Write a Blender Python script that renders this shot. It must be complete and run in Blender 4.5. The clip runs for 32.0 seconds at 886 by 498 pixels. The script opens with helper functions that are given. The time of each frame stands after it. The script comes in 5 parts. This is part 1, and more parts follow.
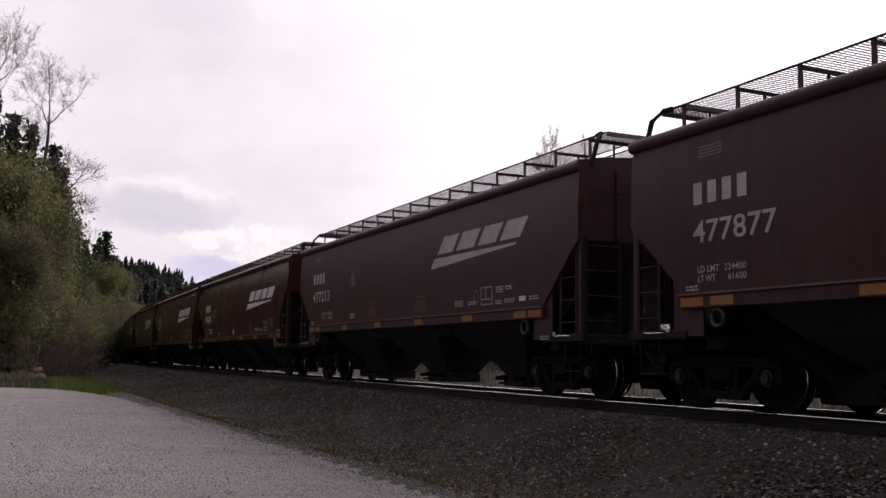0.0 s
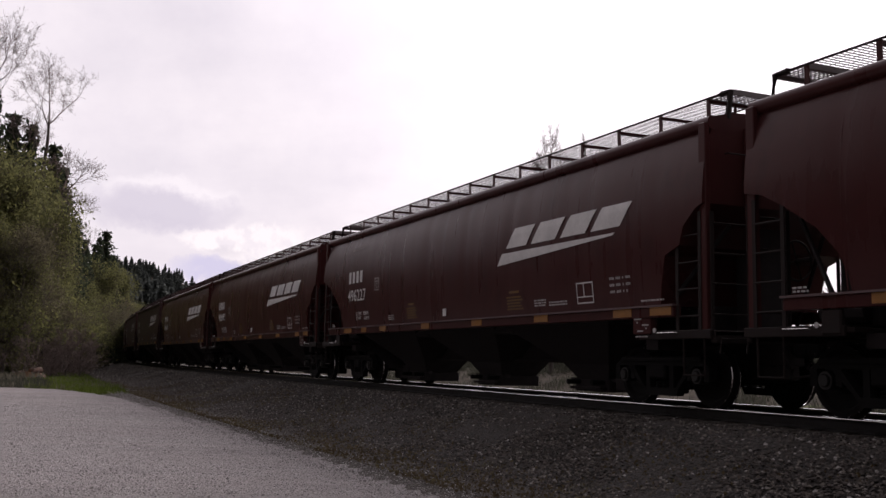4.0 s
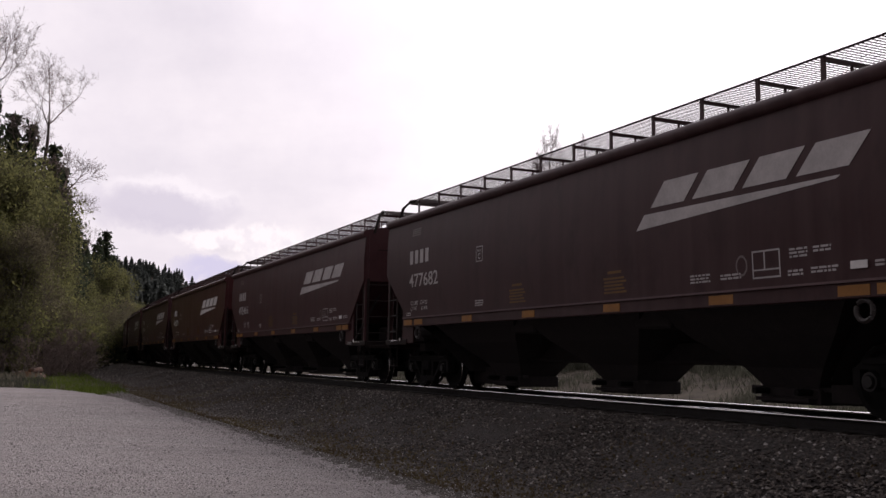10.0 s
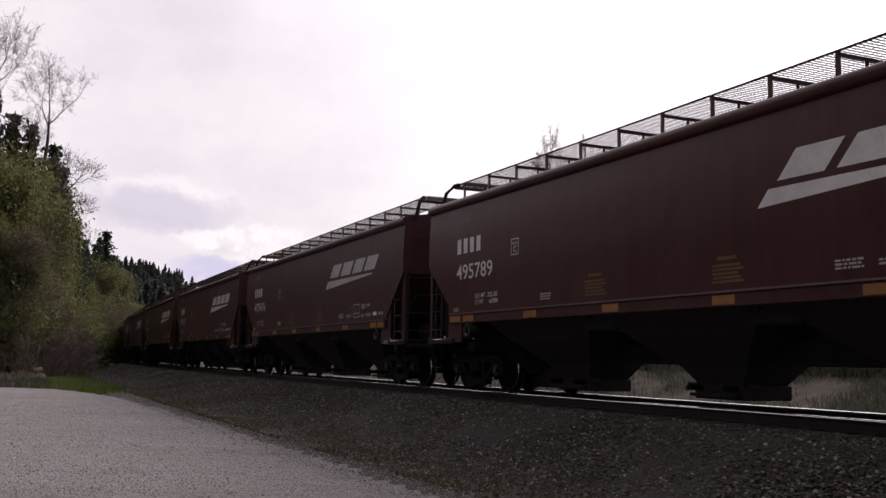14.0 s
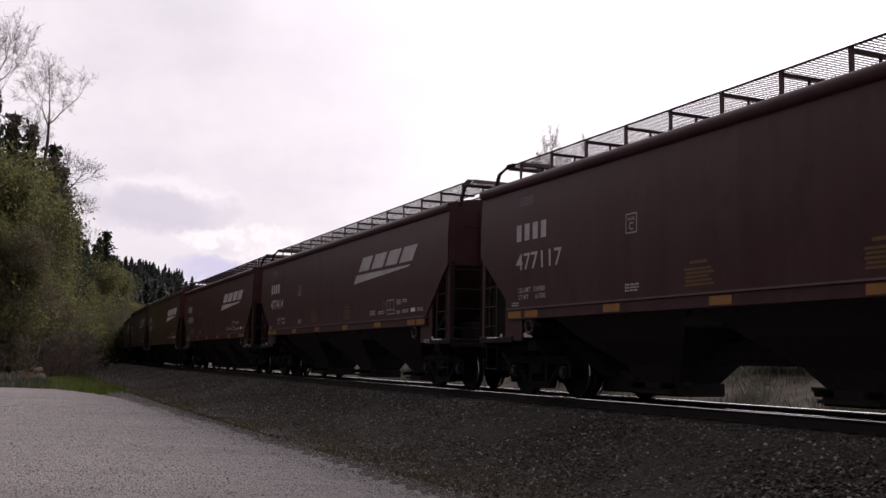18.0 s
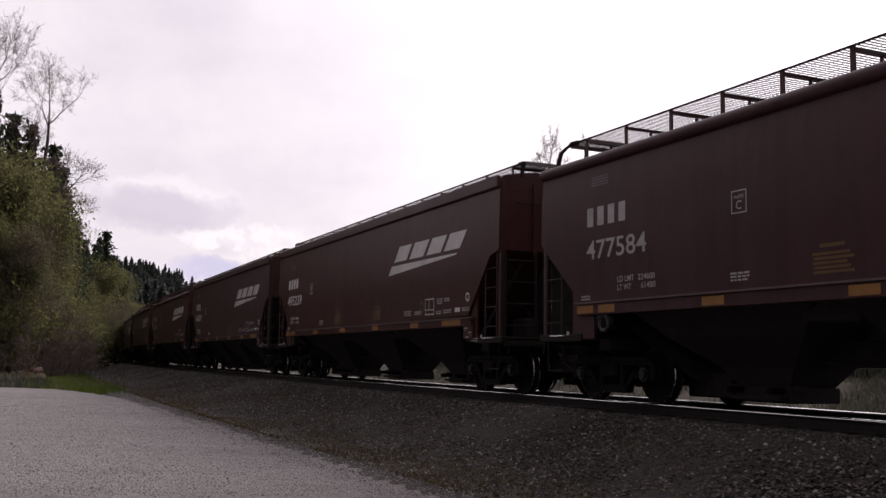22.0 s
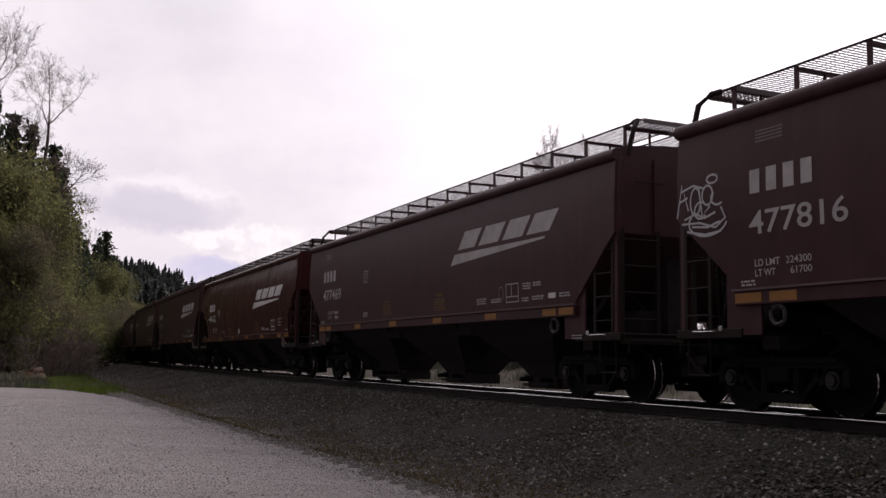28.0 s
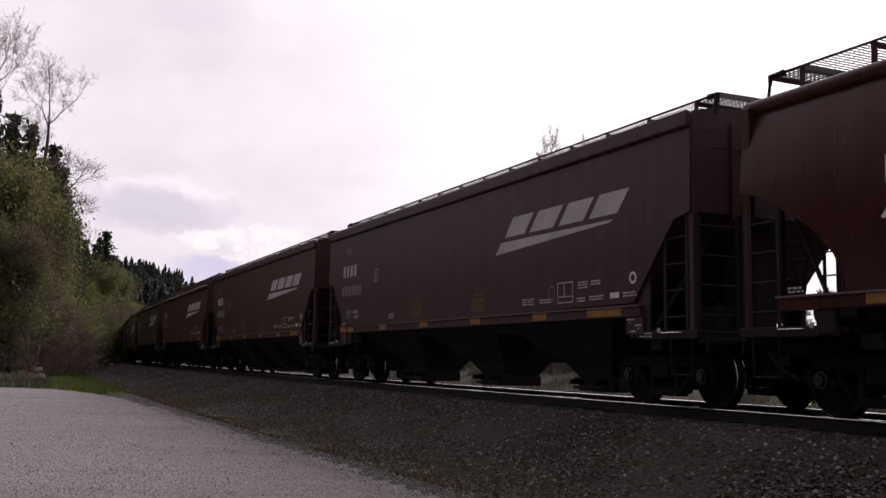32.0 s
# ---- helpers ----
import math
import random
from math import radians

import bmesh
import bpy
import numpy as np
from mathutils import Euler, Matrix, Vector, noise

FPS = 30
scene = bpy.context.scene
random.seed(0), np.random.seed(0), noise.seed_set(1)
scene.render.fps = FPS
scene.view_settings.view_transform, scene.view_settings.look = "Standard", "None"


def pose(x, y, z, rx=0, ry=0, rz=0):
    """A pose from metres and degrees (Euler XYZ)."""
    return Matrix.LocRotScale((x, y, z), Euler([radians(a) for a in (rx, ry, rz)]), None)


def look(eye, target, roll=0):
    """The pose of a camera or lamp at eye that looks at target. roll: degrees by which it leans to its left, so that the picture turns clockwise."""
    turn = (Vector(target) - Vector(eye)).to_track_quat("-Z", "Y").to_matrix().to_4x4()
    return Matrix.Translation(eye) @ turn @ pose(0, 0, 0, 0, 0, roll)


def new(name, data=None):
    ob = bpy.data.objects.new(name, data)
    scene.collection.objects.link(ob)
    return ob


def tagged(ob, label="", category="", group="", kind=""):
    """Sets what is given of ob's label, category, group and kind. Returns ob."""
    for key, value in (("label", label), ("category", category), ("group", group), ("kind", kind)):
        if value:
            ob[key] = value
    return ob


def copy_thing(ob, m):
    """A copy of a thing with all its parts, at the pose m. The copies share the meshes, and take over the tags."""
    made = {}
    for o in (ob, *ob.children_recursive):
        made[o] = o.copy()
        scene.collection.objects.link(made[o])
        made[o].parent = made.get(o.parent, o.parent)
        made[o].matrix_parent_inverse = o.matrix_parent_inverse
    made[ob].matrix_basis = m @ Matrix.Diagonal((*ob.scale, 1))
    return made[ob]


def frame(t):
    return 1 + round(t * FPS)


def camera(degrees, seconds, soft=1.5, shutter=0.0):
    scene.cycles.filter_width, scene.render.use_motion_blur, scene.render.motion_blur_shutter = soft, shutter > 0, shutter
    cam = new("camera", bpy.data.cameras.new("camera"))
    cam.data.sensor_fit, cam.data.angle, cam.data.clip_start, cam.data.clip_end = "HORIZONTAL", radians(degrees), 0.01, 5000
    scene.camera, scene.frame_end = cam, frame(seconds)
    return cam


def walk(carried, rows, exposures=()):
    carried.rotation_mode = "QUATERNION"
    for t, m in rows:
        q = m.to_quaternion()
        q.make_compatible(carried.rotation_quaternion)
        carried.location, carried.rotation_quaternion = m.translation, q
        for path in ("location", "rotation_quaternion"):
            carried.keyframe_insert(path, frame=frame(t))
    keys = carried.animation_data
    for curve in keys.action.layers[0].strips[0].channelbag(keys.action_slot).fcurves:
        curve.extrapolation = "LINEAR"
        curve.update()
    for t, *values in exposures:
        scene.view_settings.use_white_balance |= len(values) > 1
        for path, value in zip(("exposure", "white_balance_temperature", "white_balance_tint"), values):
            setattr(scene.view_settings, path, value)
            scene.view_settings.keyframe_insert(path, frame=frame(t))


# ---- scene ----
# ---------------------------------------------------------------- camera
cam = camera(48.23, 32.0, soft=1.5, shutter=0.0)
EYE = Vector((0.0, 0.0, 0.627))
VIEW = look(EYE, EYE + Vector((0.0, math.cos(0.1121), math.sin(0.1121))), 0.932)
walk(cam, [(0.0, VIEW), (32.0, VIEW)], [(0.0, 0.04, 6500, 19), (32.0, 0.04, 6500, 19)])

# ---------------------------------------------------------------- light
SUN_DIR = Vector((0.42, 0.72, 0.58)).normalized()
sun = new("sun", bpy.data.lights.new("sun", "SUN"))
sun.data.energy, sun.data.angle, sun.data.color = 1.45, radians(18), (1.0, 0.95, 0.89)
sun.matrix_basis = look((0, 0, 60), Vector((0, 0, 60)) - SUN_DIR)


class Nodes:
    """Short hand for a node tree."""

    def __init__(self, tree):
        self.t = tree

    def add(self, kind, ins=(), **settings):
        n = self.t.nodes.new(kind)
        for k, v in settings.items():
            setattr(n, k, v)
        for k, v in dict(ins).items():
            if hasattr(v, "is_output"):
                self.t.links.new(v, n.inputs[k])
            else:
                n.inputs[k].default_value = v
        return n

    def math(self, op, a, b=0.0, clamp=False):
        return self.add("ShaderNodeMath", {0: a, 1: b}, operation=op, use_clamp=clamp).outputs[0]

    def mix(self, f, a, b, mode="MIX"):
        n = self.add("ShaderNodeMix", {0: f, 6: a, 7: b}, data_type="RGBA", blend_type=mode)
        return n.outputs[2]

    def noise(self, vec, scale, detail=4.0, rough=0.55, out=0):
        return self.add("ShaderNodeTexNoise", {"Vector": vec, "Scale": scale, "Detail": detail, "Roughness": rough}).outputs[out]

    def ramp(self, f, stops):
        n = self.add("ShaderNodeValToRGB", {0: f})
        e = n.color_ramp.elements
        while len(e) < len(stops):
            e.new(0.5)
        for q, (p, c) in zip(e, stops):
            q.position = p
            q.color = (c, c, c, 1) if isinstance(c, (int, float)) else (*c, 1)
        return n.outputs[0]

    def remap(self, v, a, b, c=0.0, d=1.0):
        return self.add("ShaderNodeMapRange", {0: v, 1: a, 2: b, 3: c, 4: d}).outputs[0]


world = bpy.data.worlds.new("overcast_sky")
scene.world = world
world.use_nodes = True
world.node_tree.nodes.clear()
W = Nodes(world.node_tree)
sky = W.add("ShaderNodeTexSky", sky_type="NISHITA", sun_disc=False, sun_elevation=math.asin(SUN_DIR.z), sun_rotation=math.atan2(SUN_DIR.x, SUN_DIR.y))
way = W.add("ShaderNodeTexCoord").outputs["Generated"]
xyz = W.add("ShaderNodeSeparateXYZ", {0: way})
dx, dy, dz = xyz.outputs[0], xyz.outputs[1], xyz.outputs[2]
front = W.remap(dy, 0.05, 0.3)
safe = W.math("MAXIMUM", dy, 0.08)
up = W.math("MAXIMUM", dz, 0.0)
plane = W.math("ADD", up, 0.16)
flat = W.add("ShaderNodeCombineXYZ", {0: W.math("DIVIDE", dx, plane), 1: W.math("DIVIDE", dy, plane), 2: 0.0}).outputs[0]
big = W.noise(flat, 0.55, 6.0, 0.55)
wisps = W.noise(way, 14.0, 6.0, 0.62)
fine = W.noise(way, 38.0, 5.0, 0.6)
# high overcast: lavender grey to white
tone = W.math("ADD", W.math("MULTIPLY", big, 0.8), W.math("MULTIPLY", wisps, 0.2))
cover = W.mix(W.remap(tone, 0.38, 0.60), (0.78, 0.757, 0.802, 1), (1.0, 0.965, 0.972, 1))
sund = W.add("ShaderNodeVectorMath", {0: way, 1: tuple(SUN_DIR)}, operation="DOT_PRODUCT").outputs["Value"]
glow = W.math("POWER", W.remap(sund, 0.2, 1.0), 5.0)
cover = W.mix(W.remap(glow, 0.12, 0.95, 0.0, 1.0), cover, (1.75, 1.7, 1.72, 1))
# low cloud bank over the valley
px_ = W.math("DIVIDE", dx, safe)
pz_ = W.math("DIVIDE", dz, safe)
warp = W.math("MULTIPLY", W.math("SUBTRACT", wisps, 0.5), 0.05)
warp2 = W.math("MULTIPLY", W.math("SUBTRACT", fine, 0.5), 0.03)


def bank(cx, cz, rx, rz, edge0, edge1):
    a = W.math("DIVIDE", W.math("ADD", W.math("SUBTRACT", px_, cx), W.math("MULTIPLY", warp, 1.2)), rx)
    b = W.math("DIVIDE", W.math("ADD", W.math("SUBTRACT", pz_, cz), W.math("ADD", warp, warp2)), rz)
    r = W.math("ADD", W.math("MULTIPLY", a, a), W.math("MULTIPLY", b, b))
    return W.math("MULTIPLY", W.remap(r, edge1, edge0), front)


low = W.remap(pz_, 0.17, 0.05)
cover = W.mix(W.math("MULTIPLY", W.math("MULTIPLY", low, front), 0.6), cover, (0.98, 0.93, 0.93, 1))
cover = W.mix(W.math("MULTIPLY", bank(-0.285, 0.162, 0.09, 0.028, 0.5, 0.9), 0.45), cover, (1.05, 1.02, 1.02, 1))
cover = W.mix(W.math("MULTIPLY", bank(-0.29, 0.149, 0.095, 0.028, 0.3, 1.0), 0.8), cover, (0.68, 0.65, 0.73, 1))
cover = W.mix(W.math("MULTIPLY", bank(-0.235, 0.083, 0.055, 0.016, 0.2, 1.1), 0.8), cover, (0.64, 0.63, 0.82, 1))
cover = W.mix(W.math("MULTIPLY", bank(-0.205, 0.118, 0.082, 0.022, 0.45, 0.85), W.remap(fine, 0.44, 0.54, 0.05, 0.9)), cover, (1.04, 1.005, 0.985, 1))
cover = W.mix(W.math("MULTIPLY", bank(-0.225, 0.106, 0.03, 0.006, 0.1, 1.0), 0.7), cover, (0.80, 0.77, 0.80, 1))
# thin places let the blue through
holes = W.remap(big, 0.34, 0.24, 0.0, 0.3)
blue = W.mix(1.0, sky.outputs[0], (0.12, 0.12, 0.12, 1), "MULTIPLY")
cover = W.mix(holes, cover, blue)
# away from the sun the overcast is dimmed, to keep the car sides dark
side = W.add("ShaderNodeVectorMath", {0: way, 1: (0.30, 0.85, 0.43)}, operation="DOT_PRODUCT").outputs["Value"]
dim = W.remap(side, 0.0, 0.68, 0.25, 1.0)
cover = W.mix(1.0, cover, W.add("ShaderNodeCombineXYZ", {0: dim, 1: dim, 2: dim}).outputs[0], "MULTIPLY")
under = W.remap(dz, -0.03, 0.0)
cover = W.mix(under, (0.10, 0.10, 0.09, 1), cover)
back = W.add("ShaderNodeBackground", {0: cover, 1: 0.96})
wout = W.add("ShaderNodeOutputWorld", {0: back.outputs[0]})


# ---------------------------------------------------------------- materials
def material(name):
    m = bpy.data.materials.new(name)
    m.use_nodes = True
    m.node_tree.nodes.clear()
    n = Nodes(m.node_tree)
    b = n.add("ShaderNodeBsdfPrincipled")
    n.add("ShaderNodeOutputMaterial", {0: b.outputs[0]})
    n.b = b
    n.pos = n.add("ShaderNodeTexCoord").outputs["Object"]
    return m, n


def bump(n, height, dist, strength=0.6):
    n.t.links.new(n.add("ShaderNodeBump", {"Height": height, "Distance": dist, "Strength": strength}).outputs[0], n.b.inputs["Normal"])


def link(n, out, name):
    n.t.links.new(out, n.b.inputs[name])


def plain(name, color, rough=0.6, metal=0.0, vary=0.25, scale=6.0, relief=0.002, gloss=0.5):
    m, n = material(name)
    n.b.inputs["Specular IOR Level"].default_value = gloss
    a = n.noise(n.pos, scale, 5.0)
    c = n.noise(n.pos, scale * 9, 3.0)
    k = n.math("ADD", n.math("MULTIPLY", a, 0.7), n.math("MULTIPLY", c, 0.3))
    lo = tuple(v * (1 - vary) for v in color) + (1,)
    hi = tuple(min(1, v * (1 + vary)) for v in color) + (1,)
    link(n, n.mix(n.remap(k, 0.3, 0.7), lo, hi), "Base Color")
    link(n, n.remap(a, 0.3, 0.7, max(0.05, rough - 0.12), min(1, rough + 0.12)), "Roughness")
    n.b.inputs["Metallic"].default_value = metal
    if relief:
        bump(n, c, relief)
    return m


def car_paint(name, color, dust, amount, rough, gloss):
    """Weathered freight-car paint: run-down streaks, dust and slight waves of the sheet."""
    m, n = material(name)
    stretch = n.add("ShaderNodeMapping", {0: n.pos, 3: (5.0, 1.0, 0.22)}).outputs[0]
    streak = n.noise(stretch, 0.9, 4.0, 0.5)
    patch = n.noise(n.pos, 0.55, 4.0)
    grain = n.noise(n.pos, 26.0, 4.0)
    k = n.math("ADD", n.math("MULTIPLY", streak, 0.55), n.math("MULTIPLY", patch, 0.45))
    c = n.mix(n.remap(k, 0.38, 0.62, 0.0, amount), tuple(v * 0.8 for v in color) + (1,), (*dust, 1))
    blot = n.noise(n.add("ShaderNodeMapping", {0: n.pos, 3: (1.0, 1.0, 0.6)}).outputs[0], 1.9, 5.0, 0.62)
    c = n.mix(n.remap(blot, 0.52, 0.70, 0.0, 0.5), c, tuple(v * 0.42 for v in color) + (1,))
    c = n.mix(n.remap(grain, 0.62, 0.75, 0.0, 0.25), c, tuple(v * 0.45 for v in color) + (1,))
    n.b.inputs["Specular IOR Level"].default_value = gloss
    link(n, c, "Base Color")
    link(n, n.remap(k, 0.3, 0.7, rough - 0.04, rough + 0.07), "Roughness")
    wave = n.noise(n.add("ShaderNodeMapping", {0: n.pos, 3: (1.0, 1.0, 0.3)}).outputs[0], 1.1, 2.0)
    bump(n, n.math("ADD", wave, n.math("MULTIPLY", grain, 0.03)), 0.02, 0.5)
    return m


PAINT = {
    "faded": car_paint("faded_brown_paint", (0.070, 0.0225, 0.0260), (0.080, 0.0345, 0.0380), 0.75, 0.44, 0.28),
    "dusty": car_paint("dusty_brown_paint", (0.060, 0.0235, 0.0255), (0.074, 0.0385, 0.0400), 0.9, 0.46, 0.28),
    "brown": car_paint("red_brown_paint", (0.082, 0.0235, 0.0245), (0.086, 0.0340, 0.0345), 0.55, 0.34, 0.26),
    "fresh": car_paint("mineral_red_paint", (0.078, 0.0215, 0.0215), (0.080, 0.030, 0.0285), 0.4, 0.28, 0.18),
}
DARK = plain("grimy_underframe", (0.034, 0.0285, 0.029), 0.8, 0.0, 0.4, 5.0, gloss=0.15)
FRAME = plain("grimy_brown_steel", (0.022, 0.015, 0.014), 0.7, 0.0, 0.35, 5.0, gloss=0.2)
CAST = plain("oily_cast_steel", (0.0105, 0.0095, 0.0095), 0.8, 0.0, 0.4, 8.0, gloss=0.14)
IRON = plain("grey_worn_casting", (0.050, 0.042, 0.041), 0.5, 0.0, 0.3, 9.0, gloss=0.4)
# worn edge of the sill flange, with its highlight painted into the colour
EDGE = plain("highlit_worn_flange_edge", (0.135, 0.085, 0.086), 0.6, 0.0, 0.3, 3.0, 0.0)
GALV = plain("dull_galvanised_grating", (0.17, 0.145, 0.142), 0.6, 0.0, 0.25, 4.0, 0.0)
GREASE = plain("greasy_bearing_steel", (0.014, 0.0125, 0.0125), 0.5, 0.0, 0.3, 9.0, 0.0)
STEEL = plain("worn_bright_steel", (0.55, 0.53, 0.52), 0.22, 1.0, 0.15, 20.0, 0.0)
RAILTOP = plain("polished_rail_head", (0.88, 0.87, 0.86), 0.16, 1.0, 0.05, 14.0, 0.0)
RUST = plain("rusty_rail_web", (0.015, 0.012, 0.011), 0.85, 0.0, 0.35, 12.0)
WHITE = plain("weathered_white_lettering", (0.74, 0.72, 0.71), 0.6, 0.0, 0.18, 3.0, 0.0)
DULLWHITE = plain("faded_white_lettering", (0.50, 0.47, 0.465), 0.65, 0.0, 0.25, 3.0, 0.0)
PALE = plain("ghosted_lettering", (0.20, 0.165, 0.16), 0.65, 0.0, 0.25, 3.0, 0.0)
AMBER = plain("amber_reflector", (0.34, 0.15, 0.032), 0.45, 0.0, 0.25, 5.0, 0.0)
AMBERDULL = plain("dusty_amber_stencil", (0.16, 0.085, 0.026), 0.65, 0.0, 0.3, 4.0, 0.0)
SPRAY = plain("grey_spray_paint", (0.55, 0.54, 0.56), 0.6, 0.0, 0.15, 3.0, 0.0)
TIE = plain("creosoted_wood", (0.045, 0.036, 0.030), 0.9, 0.0, 0.4, 7.0, 0.006)


# ---------------------------------------------------------------- mesh kit
class Kit:
    """Collects faces for one mesh."""

    def __init__(self):
        self.v, self.f, self.m = [], [], []

    def face(self, pts, mat=0):
        k = len(self.v)
        self.v += [tuple(p) for p in pts]
        self.f.append(tuple(range(k, k + len(pts))))
        self.m.append(mat)

    def grid(self, rows, mat=0, closed=False, caps=False):
        """Faces between rows of points of equal length."""
        k, n = len(self.v), len(rows[0])
        for r in rows:
            self.v += [tuple(p) for p in r]
        for i in range(len(rows) - 1):
            for j in range(n if closed else n - 1):
                j2 = (j + 1) % n
                self.f.append((k + i * n + j, k + i * n + j2, k + (i + 1) * n + j2, k + (i + 1) * n + j))
                self.m.append(mat)
        if caps:
            self.f.append(tuple(k + j for j in reversed(range(n))))
            self.f.append(tuple(k + (len(rows) - 1) * n + j for j in range(n)))
            self.m += [mat, mat]
        return self

    def box(self, x0, x1, y0, y1, z0, z1, mat=0, chamfer=0.0):
        c = chamfer
        if c <= 0:
            rows = [[(x, y0, z0), (x, y1, z0), (x, y1, z1), (x, y0, z1)] for x in (x0, x1)]
            return self.grid(rows, mat, True, True)
        def ring(x, e):
            return [(x, y0 + e, z0 + c), (x, y0 + c, z0 + e), (x, y1 - c, z0 + e), (x, y1 - e, z0 + c),
                    (x, y1 - e, z1 - c), (x, y1 - c, z1 - e), (x, y0 + c, z1 - e), (x, y0 + e, z1 - c)]
        rows = [ring(x0, c * 0.9), ring(x0 + c, 0.0), ring(x1 - c, 0.0), ring(x1, c * 0.9)]
        return self.grid(rows, mat, True, True)

    def tube(self, pts, r, sides=8, mat=0, r1=None):
        pts = [Vector(p) for p in pts]
        rows = []
        for i, p in enumerate(pts):
            d = (pts[min(i + 1, len(pts) - 1)] - pts[max(i - 1, 0)]).normalized()
            a = d.orthogonal().normalized() if abs(d.z) > 0.9 else d.cross(Vector((0, 0, 1))).normalized()
            b = d.cross(a)
            q = r if r1 is None else r + (r1 - r) * i / max(1, len(pts) - 1)
            rows.append([p + q * (math.cos(t) * a + math.sin(t) * b) for t in (2 * math.pi * j / sides for j in range(sides))])
        return self.grid(rows, mat, True, True)

    def prism(self, outline, y0, y1, mat=0):
        """An outline in x and z, carried from y0 to y1."""
        return self.grid([[(x, y0, z) for x, z in outline], [(x, y1, z) for x, z in outline]], mat, True, True)

    def mesh(self, name, mats, smooth=False):
        me = bpy.data.meshes.new(name)
        me.from_pydata(self.v, [], self.f)
        for m in mats if isinstance(mats, (list, tuple)) else [mats]:
            me.materials.append(m)
        if len(me.materials) > 1:
            me.polygons.foreach_set("material_index", self.m)
        if smooth:
            me.shade_smooth()
            me.set_sharp_from_angle(angle=radians(38))
        me.update()
        return me


def part(name, kit, mats, parent, label="", smooth=False, at=None):
    me = kit if isinstance(kit, bpy.types.Mesh) else kit.mesh(name, mats, smooth)
    ob = new(name, me)
    ob.parent = parent
    if at is not None:
        ob.matrix_basis = at
    if label:
        ob["label"] = label
    return ob


def thing(name, label, category, group="", kind=""):
    return tagged(new(name), label, category, group, kind)


# ---------------------------------------------------------------- the line of the track
TH, K1, K2, REF = -1.16815, 7.6549e-4, -1.77358e-5, (-9.9174, 47.9904)
SGRID = np.arange(-460.0, 420.01, 0.25)


def heading(s):
    s = np.asarray(s, float)
    q = np.clip(s, -130.0, 0.0)
    bend = K2 * q * q / 2 + np.where(s < -130.0, K2 * -130.0 * (s + 130.0), 0.0)
    return TH + K1 * np.minimum(s, 60.0) + bend


_a = heading(SGRID)
_cx, _cy = np.cumsum(np.cos(_a)) * 0.25, np.cumsum(np.sin(_a)) * 0.25
_z = int(np.argmin(abs(SGRID)))
TX, TY = _cx - _cx[_z] + REF[0], _cy - _cy[_z] + REF[1]


def track(s):
    return float(np.interp(s, SGRID, TX)), float(np.interp(s, SGRID, TY))


def off_track(s, d, z):
    """A point d metres to the camera's side of the track's middle."""
    x, y = track(s)
    a = float(heading(s))
    return (x + d * math.sin(a), y - d * math.cos(a), z)


def lateral(x, y):
    """Signed distance from the track (camera's side positive) and the way along it."""
    x, y = np.asarray(x, float), np.asarray(y, float)
    bx, by, bs, ba = TX[::16], TY[::16], SGRID[::16], _a[::16]
    shape = x.shape
    x, y = x.ravel(), y.ravel()
    d, s = np.empty(len(x)), np.empty(len(x))
    for i in range(0, len(x), 4000):
        gx, gy = x[i:i + 4000, None] - bx, y[i:i + 4000, None] - by
        j = np.argmin(gx * gx + gy * gy, axis=1)
        r = np.arange(len(j))
        ux, uy = gx[r, j], gy[r, j]
        d[i:i + 4000] = ux * np.sin(ba[j]) - uy * np.cos(ba[j])
        s[i:i + 4000] = bs[j] + ux * np.cos(ba[j]) + uy * np.sin(ba[j])
    return d.reshape(shape), s.reshape(shape)


def smooth(a, b, v):
    t = np.clip((np.asarray(v, float) - a) / (b - a), 0, 1)
    return t * t * (3 - 2 * t)


def hills(x, y):
    """Slow lumps, the same for every build."""
    return (np.sin(x * 0.31 + 1.7 * np.sin(y * 0.13)) + np.sin(y * 0.27 + 1.3 * np.sin(x * 0.19)) + 0.5 * np.sin(x * 0.83 + y * 0.71)) / 2.5


LOT = -0.873


def ground_height(x, y):
    d, s = lateral(x, y)
    z = np.full(np.shape(d), LOT - 0.05) + 0.02 * hills(x * 2, y * 2)
    z = z - 0.18 * smooth(0.0, 6.0, -d) + 1.6 * smooth(5.5, 15.0, -d) * smooth(-60, -20, s) * (1 - smooth(40, 90, -d))
    wood = np.clip(d - 9.5, 0, None) * smooth(50, 64, y)
    z = z + 0.42 * wood * smooth(0, 5, wood) * (1 - smooth(35, 90, d)) + smooth(35, 90, d) * 15 * smooth(50, 64, y)
    z = z + 0.25 * hills(x, y) * smooth(2, 8, wood)
    ridge = 10.0 * np.exp(-(((x + 98) / 34.0) ** 2) - ((y - 318) / 70.0) ** 2)
    z = z + ridge * smooth(8, 30, d)
    # unseen hillside round the far side of the lot, added to darken car reflections
    unseen_west = np.clip(-47.0 - x, 0, 60) * (1 - smooth(50, 64, y))
    return z + np.minimum(0.5 * unseen_west * smooth(0, 6, unseen_west), 17.0)


def ground_at(x, y):
    return float(ground_height(np.array([x]), np.array([y]))[0])


